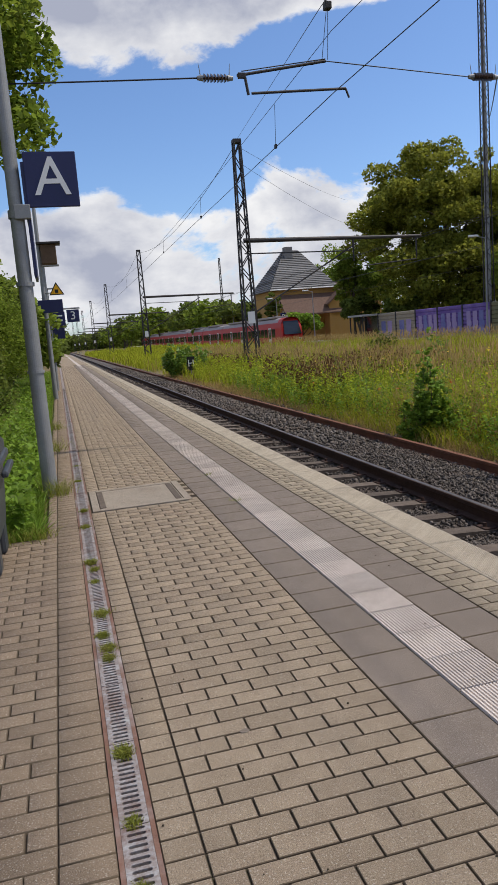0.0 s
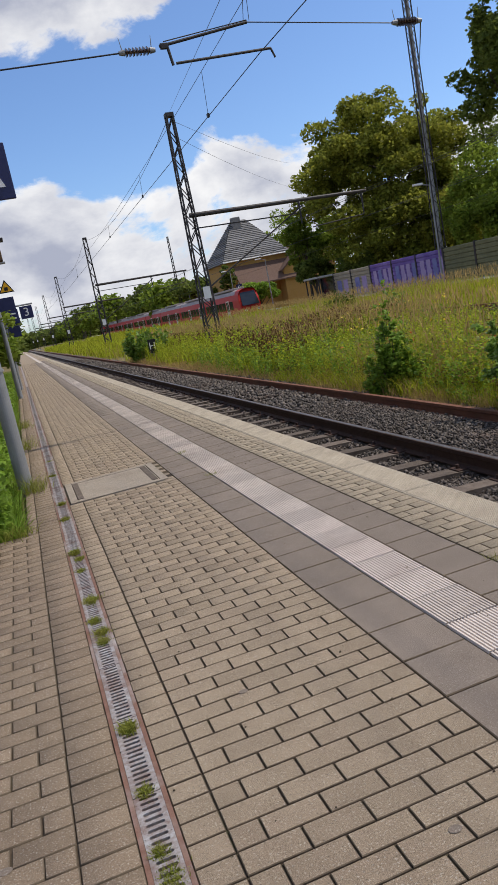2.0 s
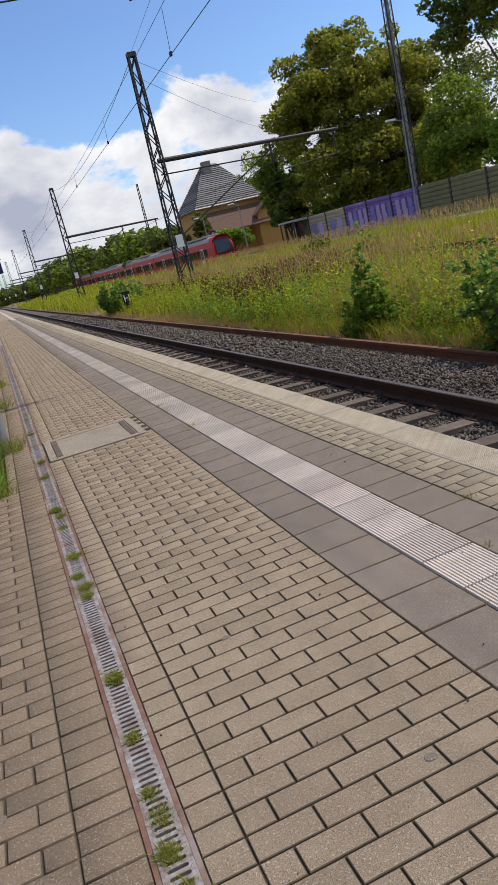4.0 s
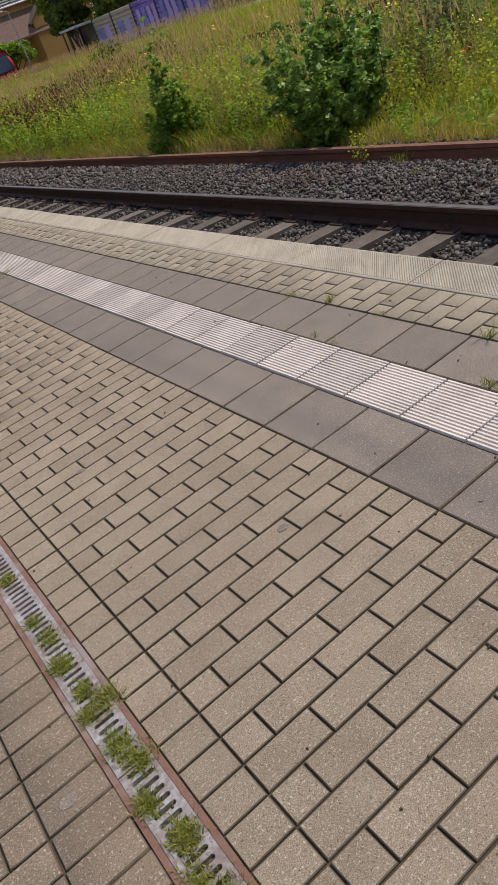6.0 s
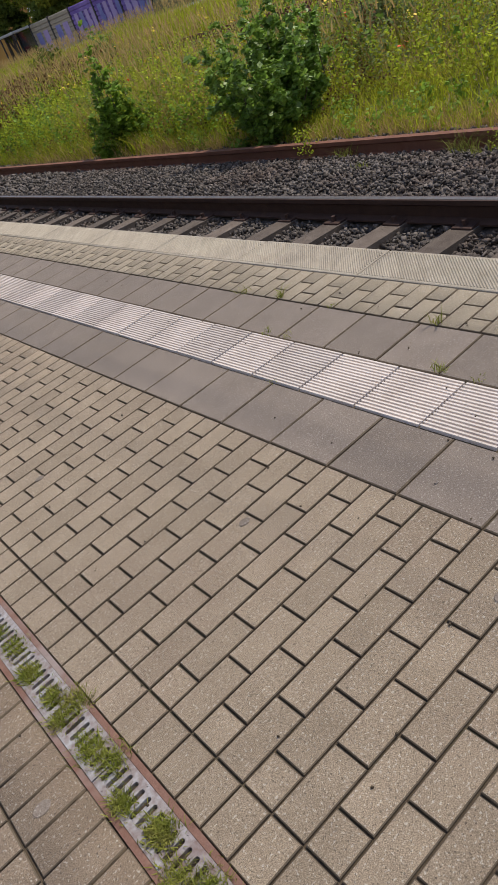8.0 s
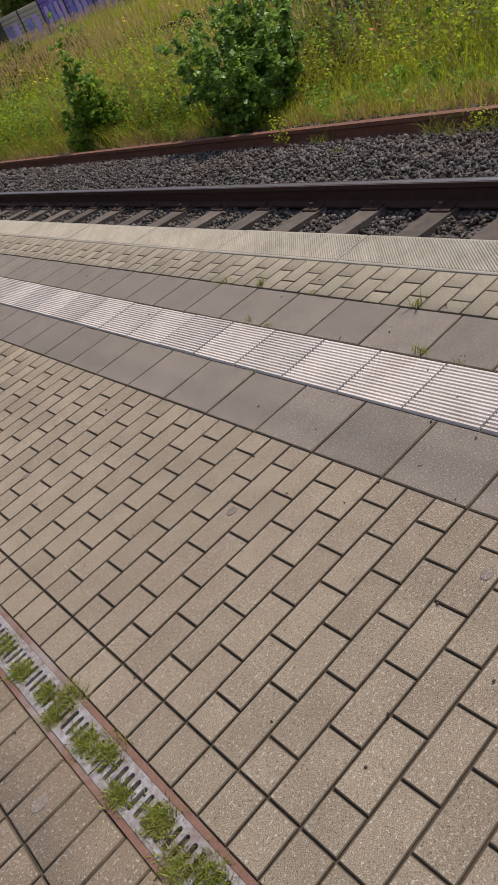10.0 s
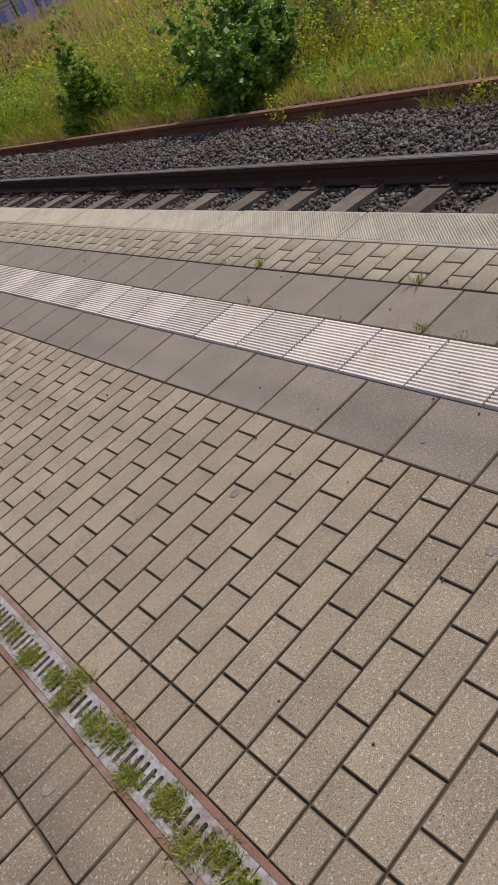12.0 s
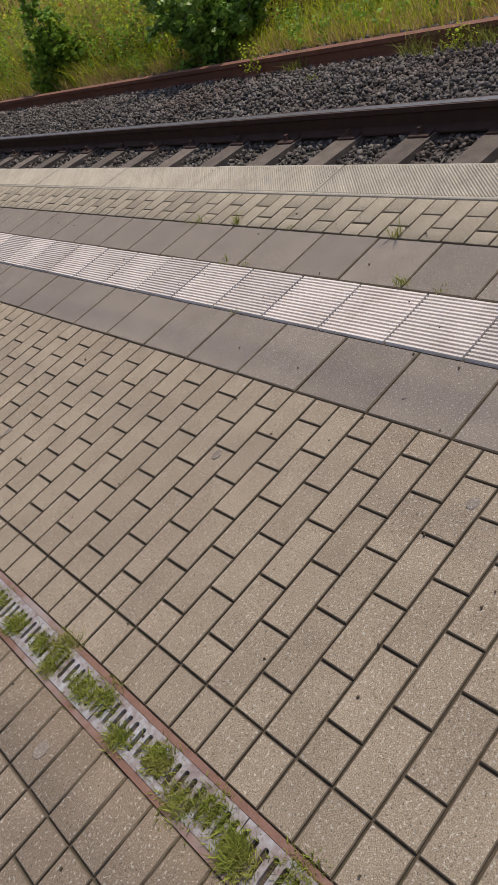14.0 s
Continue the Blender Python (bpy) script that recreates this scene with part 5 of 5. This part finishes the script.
# concrete chamber cover with frame
cover = tagged(empty("chamber_cover", -0.535, 6.0, 0), "rectangular concrete chamber cover set in the paving", "manhole cover")
part("slab", box(-0.40, 0.40, -0.40, 0.42, -0.10, 0.004, 0.006), M["cover"], cover)
for bx in (box(-0.475, -0.405, -0.475, 0.495, -0.1, 0.008, 0.004), box(0.405, 0.475, -0.475, 0.495, -0.1, 0.008, 0.004), box(-0.405, 0.405, -0.475, -0.405, -0.1, 0.008, 0.004), box(-0.405, 0.405, 0.425, 0.495, -0.1, 0.008, 0.004)):
    part("frame", bx, M["cover"], cover)
for sx in (-0.37, 0.36):
    part("lifting_plate", box(sx - 0.028, sx + 0.028, -0.38, 0.40, 0.0, 0.009), M["sleeper"], cover, "dark iron strip")

# drainage channel: frame, grating segments, weeds
DX0, DX1 = -1.145, -1.040
channel = tagged(empty("drain_channel", 0, 0, 0), "narrow drainage channel with rusty and galvanised slotted gratings", "drain", kind="structure")
part("channel_bed", box(DX0, DX1, -4, 120, -0.1, -0.035), M["dirt"], channel)
part("frame_rail", box(DX0 - 0.012, DX0 + 0.004, -4, 120, -0.1, 0.001), M["rust_frame"], channel)
part("frame_rail", box(DX1 - 0.004, DX1 + 0.012, -4, 120, -0.1, 0.001), M["rust_frame"], channel)
grate_bm = bmesh.new()
SEG = 0.50
NB, SLOT, SR = 18, 0.031, 0.0068
PITCH = SEG / NB
GC = (DX0 + DX1) / 2
for sx0, sx1 in ((DX0 + 0.005, GC - SLOT), (GC + SLOT, DX1 - 0.005)):
    add_box(grate_bm, sx0, sx1, 0.0015, SEG - 0.0015, -0.025, 0.003)
    for i in range(6):
        bx = sx0 + 0.006 if sx0 < GC - SLOT else sx1 - 0.006
        bmesh.ops.create_cone(grate_bm, cap_ends=True, segments=8, radius1=0.003, radius2=0.0015, depth=0.003, matrix=Matrix.Translation((bx, 0.04 + i * 0.084, 0.0035)))
for i in range(NB + 1):
    yc = min(max(i * PITCH, 0.0015), SEG - 0.0015)
    lo, hi = (0.0 if i == 0 else 1.0), (0.0 if i == NB else 1.0)
    rim = []
    for u in (-1.0, -0.93, -0.82, -0.7, 0.7, 0.82, 0.93, 1.0):
        over = max(0.0, abs(u) * SLOT - (SLOT - SR))
        rim.append((GC + u * SLOT, PITCH / 2 - math.sqrt(max(0.0, SR * SR - over * over))))
    outline = [(x, yc + w * hi) for x, w in rim] + [(x, yc - w * lo) for x, w in rim[::-1]]
    top = [grate_bm.verts.new((x, y, 0.0025)) for x, y in outline]
    low = [grate_bm.verts.new((x, y, -0.022)) for x, y in outline]
    k = len(outline)
    for j in range(k // 2 - 1):
        for ring, flip in ((top, False), (low, True)):
            quad = (ring[j], ring[k - 1 - j], ring[k - 2 - j], ring[j + 1])
            grate_bm.faces.new(quad[::-1] if flip else quad)
        grate_bm.faces.new((top[j], top[j + 1], low[j + 1], low[j]))
        grate_bm.faces.new((top[k - 1 - j], low[k - 1 - j], low[k - 2 - j], top[k - 2 - j]))
bmesh.ops.recalc_face_normals(grate_bm, faces=grate_bm.faces)
gme = bpy.data.meshes.new("grating")
grate_bm.to_mesh(gme)
grate_bm.free()
gme.materials.append(M["zinc"])
for i in range(60):
    g = new("grating", gme)
    g.parent = channel
    g.location = (0, -3.0 + i * SEG, random.uniform(-0.002, 0.002))
part("grating_far", box(DX0 + 0.005, DX1 - 0.005, 27, 120, -0.02, 0.0), M["zinc"], channel)

# weeds in the drain and in the joints
def weed_tuft(label, x, y, z, r, n, h):
    p = np.column_stack([rng.normal(x, r, n), rng.normal(y, r * 1.3, n)])
    q = blades(p, rng.uniform(0.4, 1, n) * h, 0.0017 if h < 0.05 else 0.0028, 1.2, np.full(n, z))
    return tagged(quads_ob("weed_tuft", q - np.array([x, y, z]), M["weed"]), label, "weed", kind="stuff"), (x, y, z)


tufts = [(x, y, -0.006, 0.0165, 430, 0.027) for x, y in ((-1.062, -0.653), (-1.10, -0.51), (-1.115, -0.53), (-1.083, -0.422), (-1.12, -0.345), (-1.097, -0.23), (-1.085, -0.245), (-1.116, -0.111), (-1.075, -0.001), (-1.096, 0.097), (-1.10, 0.07), (-1.121, 0.232), (-1.06, 0.246), (-1.094, 0.323), (-1.105, 0.46), (-1.088, 0.6), (-1.105, 0.72), (-1.097, 1.015), (-1.09, 1.42), (-1.085, 2.28), (-1.08, 2.40), (-1.10, 2.58), (-1.085, 2.9), (-1.094, 3.5), (-1.08, 3.75), (-1.10, 3.92), (-1.10, 5.0), (-1.09, 5.6), (-1.10, 7.2), (-1.09, 8.3))]
tufts = [(x, y, z, r * rng.uniform(0.7, 1.3), int(n * rng.uniform(0.5, 1.5) * (1 + 0.4 * (y > 1.5))), h * rng.uniform(0.7, 1.3) * (1 + 0.25 * (y > 1.5))) for x, y, z, r, n, h in tufts]
tufts += [(0.60, 0.29, 0, 0.012, 30, 0.04), (0.595, 1.274, 0, 0.012, 18, 0.03), (0.595, 1.136, 0, 0.016, 18, 0.02), (0.885, 0.507, 0, 0.008, 16, 0.07), (0.88, 1.115, 0, 0.012, 14, 0.02), (0.885, 1.48, 0, 0.008, 16, 0.07), (0.88, 1.775, 0, 0.016, 20, 0.04), (0.30, 5.2, 0, 0.03, 40, 0.04), (0.32, 6.6, 0, 0.03, 40, 0.04), (0.60, 0.12, 0, 0.012, 14, 0.015), (0.3, 0.9, 0, 0.01, 10, 0.015)]
tufts += [(-1.30, 6.55, 0, 0.07, 150, 0.22), (-1.5, 4.85, 0, 0.06, 120, 0.12), (-1.75, 4.8, 0, 0.06, 90, 0.12), (-1.38, 10, 0, 0.1, 140, 0.2), (-1.38, 13, 0, 0.1, 140, 0.2)]
tufts += [(4.1, 2.75, -0.54, 0.05, 60, 0.22), (4.0, 2.5, -0.52, 0.06, 40, 0.12), (3.7, 3.6, -0.49, 0.03, 30, 0.08), (4.13, 2.1, -0.54, 0.08, 120, 0.22), (4.13, 4.2, -0.54, 0.06, 60, 0.14)]
for a in tufts:
    ob, where = weed_tuft("small green weed tuft growing from a gap", *a)
    ob.location = where

# track sleepers and fastenings
sl = tagged(empty("sleeper", 3.5, 0, 0), "weathered dark grey wooden track sleeper", "sleeper", group="track sleepers")
tilt = lambda x: -0.565 - (x + 0.75) * 0.054
part("beam", extrude([(-1.36, tilt(-1.36) - 0.15), (1.28, tilt(1.28) - 0.15), (1.28, tilt(1.28) - 0.012), (1.268, tilt(1.268)), (-1.348, tilt(-1.348)), (-1.36, tilt(-1.36) - 0.012)], "y", -0.095, 0.095), M["sleeper"], sl)
for rx, rz in ((RAIL_A - 3.5, -0.565), (RAIL_B - 3.5, -0.645)):
    part("base_plate", box(rx - 0.16, rx + 0.16, -0.08, 0.08, rz - 0.02, rz + 0.022, 0.006), M["rail"], sl)
    for s in (-1, 1):
        part("bolt", bar((rx + s * 0.11, 0, rz), (rx + s * 0.11, 0, rz + 0.06), 0.022, 0.018, 8), M["rail"], sl)
sl.location = (3.5, -2.47, 0.073)
for i in range(1, 75):
    copy_thing(sl, pose(3.5 + random.uniform(-0.03, 0.03), -2.47 + 0.6 * i + random.uniform(-0.02, 0.02), 0.073 + random.uniform(-0.006, 0.006), 0, 0, random.uniform(-0.6, 0.6)))

# loose ballast stones
ico_v = np.array([(-1, -0.6, -0.7), (1, -0.7, -0.6), (0.8, 0.8, -0.7), (-0.9, 0.7, -0.6), (-0.6, -0.8, 0.6), (0.7, -0.5, 0.8), (0.6, 0.7, 0.6), (-0.8, 0.5, 0.7)])
ico_f = [(0, 3, 2, 1), (4, 5, 6, 7), (0, 1, 5, 4), (1, 2, 6, 5), (2, 3, 7, 6), (3, 0, 4, 7)]


def stones(n, x0, x1, y0, y1, s0, s1, near=1.0):
    x, y = rng.uniform(x0, x1, n), y0 + (y1 - y0) * rng.random(n) ** near
    z = np.interp(x, [p[0] for p in prof[1:-1]], [p[1] for p in prof[1:-1]])
    keep = ~(((np.abs(x - RAIL_A) < 0.09) | (np.abs(x - RAIL_B) < 0.08)))
    onsl = (np.abs((y + 2.47 + 0.3) % 0.6 - 0.3) < 0.085) & (x < 3.1) & (x > 1.9)
    keep &= ~(onsl & (rng.random(n) < 0.86))
    x, y, z = x[keep], y[keep], z[keep]
    n = len(x)
    v = ico_v[None] * rng.uniform(0.45, 1.45, (n, 8, 3)) * (rng.uniform(s0, s1, (n, 1, 1)) * rng.uniform(0.45, 1.35, (n, 1, 3)))
    a = unit(rng.normal(size=(n, 3)))
    b = unit(np.cross(a, rng.normal(size=(n, 3))))
    c = np.cross(a, b)
    v = np.einsum("nij,njk->nik", v, np.stack([a, b, c], 1))
    return v + np.column_stack([x, y, z + rng.uniform(-0.01, 0.03, n)])[:, None]


st = np.concatenate([stones(46000, 1.45, 4.75, -1.5, 10, 0.010, 0.024), stones(9000, 1.45, 4.75, 10, 24, 0.022, 0.042), stones(6000, 1.45, 4.75, 24, 60, 0.035, 0.06)])
tagged(solid_ob("ballast_stones", ico_v, ico_f, st, M["ballast"]), "dark grey crushed stone ballast", "ballast", kind="stuff")


# ---- paving pieces ----
def chamfered(lx, ly, h=0.06, c=0.0024):
    """A block centred at the origin, top at 0, with chamfered top edges and no bottom."""
    v, f = [], []
    for z, k in ((-h, 0), (-c, 0), (0, c)):
        v += [(-lx / 2 + k, -ly / 2 + k, z), (lx / 2 - k, -ly / 2 + k, z), (lx / 2 - k, ly / 2 - k, z), (-lx / 2 + k, ly / 2 - k, z)]
    for r in (0, 4):
        for i in range(4):
            f.append((r + i, r + (i + 1) % 4, r + 4 + (i + 1) % 4, r + 4 + i))
    f.append((8, 9, 10, 11))
    return np.array(v), f


PIECE = {}


def piece(name, lx, ly, mat, parent, x, y, dz=0.001, c=0.0024):
    key = (name, round(lx, 3), round(ly, 3))
    if key not in PIECE:
        v, f = chamfered(lx, ly, c=c)
        me = bpy.data.meshes.new(name)
        me.from_pydata(v.tolist(), [], f)
        me.materials.append(mat)
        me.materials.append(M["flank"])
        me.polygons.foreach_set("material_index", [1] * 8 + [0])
        PIECE[key] = me
    ob = new(name, PIECE[key])
    ob.parent = parent
    ob.location = (x, y, random.uniform(-dz, dz))
    ob.rotation_euler = (random.uniform(-0.002, 0.002), random.uniform(-0.002, 0.002), random.uniform(-0.008, 0.008))
    return ob


GAP = 0.0056
GX = 0.0060
rows = {}


def course(x0, x1, y, off, length):
    """Blocks of one cross course from x0 to x1, as (x centre, length)."""
    out, x = [], x1
    first = off
    while x > x0 + 0.02:
        l = min(first, x - x0)
        out.append((x - l / 2, l))
        x -= l
        first = length
    return out


PL, PW = 0.2, 0.1
near_list, far_list, pale_near, pale_far, left_near, left_far = [], [], [], [], [], []
y, r = -2.1, -21
while y < 62:
    yc = y + PW / 2
    for xc, l in course(-0.9, 0.0, yc, PL / 2 if r % 2 else PL, PL):
        if 5.5 < yc < 6.5 and xc < -0.06:
            continue
        (near_list if -1.0 < yc < 2.35 else far_list).append((xc, yc, l - GX, PW - GAP))
    if not 5.5 < yc < 6.5:
        (far_list if not -0.9 < yc < 1.5 else near_list).append(((-0.9 + DX1 + 0.012) / 2, yc, -0.9 - DX1 - 0.012 - GX, PW - GAP))
    for xc, l in course(0.868, 1.153, yc, PL if r % 2 else PL * 0.55, PL):
        (pale_near if 0 < yc < 3 else pale_far).append((xc, yc, l - GX, PW - GAP))
    left_far.append((DX0 - 0.012 - 0.0885, yc, 0.177 - GX, PW - GAP))
    xl = -3.4 if yc < 4.8 else -1.42
    for xc, l in course(xl, DX0 - 0.189, yc, PL if r % 2 else PL / 2, PL):
        (left_near if -0.7 < yc < 0.6 and xc > -1.8 else left_far).append((xc, yc, l - GX, PW - GAP))
    y += PW
    r += 1


def joined(name, blocks, mat, label, c=0.0024):
    b = np.array(blocks)
    v, f = chamfered(1, 1, c=0.0)
    n = len(b)
    p = np.repeat(v[None], n, 0)
    top = np.array([0] * 8 + [1] * 4)
    ins = 1 - 2 * c / np.maximum(b[:, 2:4], 0.03)
    sc = np.where(top[None, :, None] == 1, ins[:, None, :], 1.0) * b[:, None, 2:4]
    p[:, :, 0:2] = np.sign(v[None, :, 0:2]) * sc / 2
    p[:, 4:8, 2] = -c
    z = rng.uniform(-0.0008, 0.0008, n)[:, None] + p[:, :, 0] * rng.normal(0, 0.0014, (n, 1)) + p[:, :, 1] * rng.normal(0, 0.0016, (n, 1))
    p[:, :, 2] += z
    p[:, :, 0] += b[:, None, 0] + rng.normal(0, 0.0008, n)[:, None]
    p[:, :, 1] += b[:, None, 1] + rng.normal(0, 0.0008, n)[:, None]
    ob = solid_ob(name, v, f, p, mat)
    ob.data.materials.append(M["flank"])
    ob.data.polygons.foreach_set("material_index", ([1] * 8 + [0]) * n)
    return tagged(ob, label, "paving", kind="stuff")


for xc, yc, lx, ly in near_list[:300]:
    piece("paver", lx, ly, M["paver"], platform, xc, yc)
joined("pavers", near_list[300:] + far_list, M["paver"], "beige-brown concrete pavers of the platform")
for xc, yc, lx, ly in left_near:
    piece("old_paver", lx, ly, M["paver_apron"], apron, xc, yc)
joined("pavers", left_far, M["paver_apron"], "beige-brown concrete pavers behind the drain")
joined("pavers", pale_far + pale_near, M["paver_pale"], "pale sandy concrete pavers near the platform edge")

# dark slabs on both sides of the tactile strip, and the edge slabs
slabs_far = []
for k in range(-6, 200):
    for (xa, xb), ph in (((0.0, 0.296), 0.0), ((0.576, 0.866), 0.28)):
        y = k * 0.3 + ph
        if k < 40:
            piece("slab", xb - xa - GAP, 0.3 - GAP, M["slab"], platform, (xa + xb) / 2, y + 0.15, c=0.004)
        else:
            slabs_far.append(((xa + xb) / 2, y + 0.15, xb - xa - GAP, 0.3 - GAP))
joined("slabs", slabs_far, M["slab"], "dark grey paving slabs along the tactile strip", 0.004)

# ribbed tactile tile
NR = 16
ripple = [(-0.137, -0.05), (-0.137, -0.014)]
for i in range(NR):
    c = -0.1275 + i * 0.0170
    ripple += [(c - 0.0056, -0.005), (c - 0.0040, 0.003), (c + 0.0040, 0.003), (c + 0.0056, -0.005)]
ripple += [(0.137, -0.014), (0.137, -0.05)]
tbm = extrude(ripple, "y", -0.1455, 0.1455)
tme = bpy.data.meshes.new("tactile_tile")
tbm.to_mesh(tme)
tbm.free()
tme.materials.append(M["tactile"])
for k in range(-6, 190):
    t = new("tactile_tile", tme)
    t.parent = platform
    t.location = (0.436, k * 0.3 + 0.30, random.uniform(-0.001, 0.002))
part("tactile_strip", box(0.299, 0.573, 57.2, 150, -0.05, 0.002), M["tactile"], platform)

# edge slabs with diagonal ribs
ebm = box(1.157, EDGE, 0.003, 0.977, -0.16, 0.0, 0.008)
rb = 0.0165
n = int(1.2 / rb)
for i in range(n):
    s = -0.19 + i * rb
    if s + 0.235 < 0.03 or s > 0.95:
        continue
    xa = 1.175 + max(0.0, 0.015 - s)
    xb = 1.175 + min(0.235, 0.965 - s)
    add_bar(ebm, (xa, s + xa - 1.175, -0.001), (xb, s + xb - 1.175, -0.001), 0.0052, None, 4)
eme = bpy.data.meshes.new("edge_slab")
ebm.to_mesh(eme)
ebm.free()
eme.materials.append(M["edge"])
for k in range(-3, 73):
    e = new("edge_slab", eme)
    e.parent = platform
    e.location = (0, k * 0.98 + 0.23, random.uniform(-0.002, 0.002))
part("edge_strip", box(1.157, EDGE, 71.78, 150, -0.16, 0.0), M["edge"], platform)
part("platform_far", box(-1.04, 1.157, 62, 300, -0.05, -0.002), M["paver"], platform)

# grit, crumbs and old gum spots on the paving
n = 230
gx, gy = rng.uniform(-1.9, 1.1, n), -0.9 + rng.random(n) ** 1.5 * 9
v = ico_v[None] * rng.uniform(0.5, 1.4, (n, 8, 3)) * rng.uniform(0.0018, 0.0044, (n, 1, 1))
tagged(solid_ob("grit", ico_v, ico_f, v + np.column_stack([gx, gy, np.full(n, 0.004)])[:, None], M["joint"]), "dark crumbs and grit on the paving", "grit", kind="stuff")
for gx, gy, r in ((-0.333, 0.356, 0.018), (-0.17, -0.47, 0.018), (-1.26, 0.05, 0.022), (-0.62, 1.4, 0.018), (0.097, -0.076, 0.007), (-1.55, 0.9, 0.02)):
    bm = bmesh.new()
    bmesh.ops.create_cone(bm, cap_ends=True, segments=14, radius1=r, radius2=r * 0.9, depth=0.0012, matrix=Matrix.Translation((gx, gy, 0.0024)) @ Matrix.Diagonal((1.15, 0.85, 1, 1)))
    part("gum_spot", bm, M["slab"], platform)
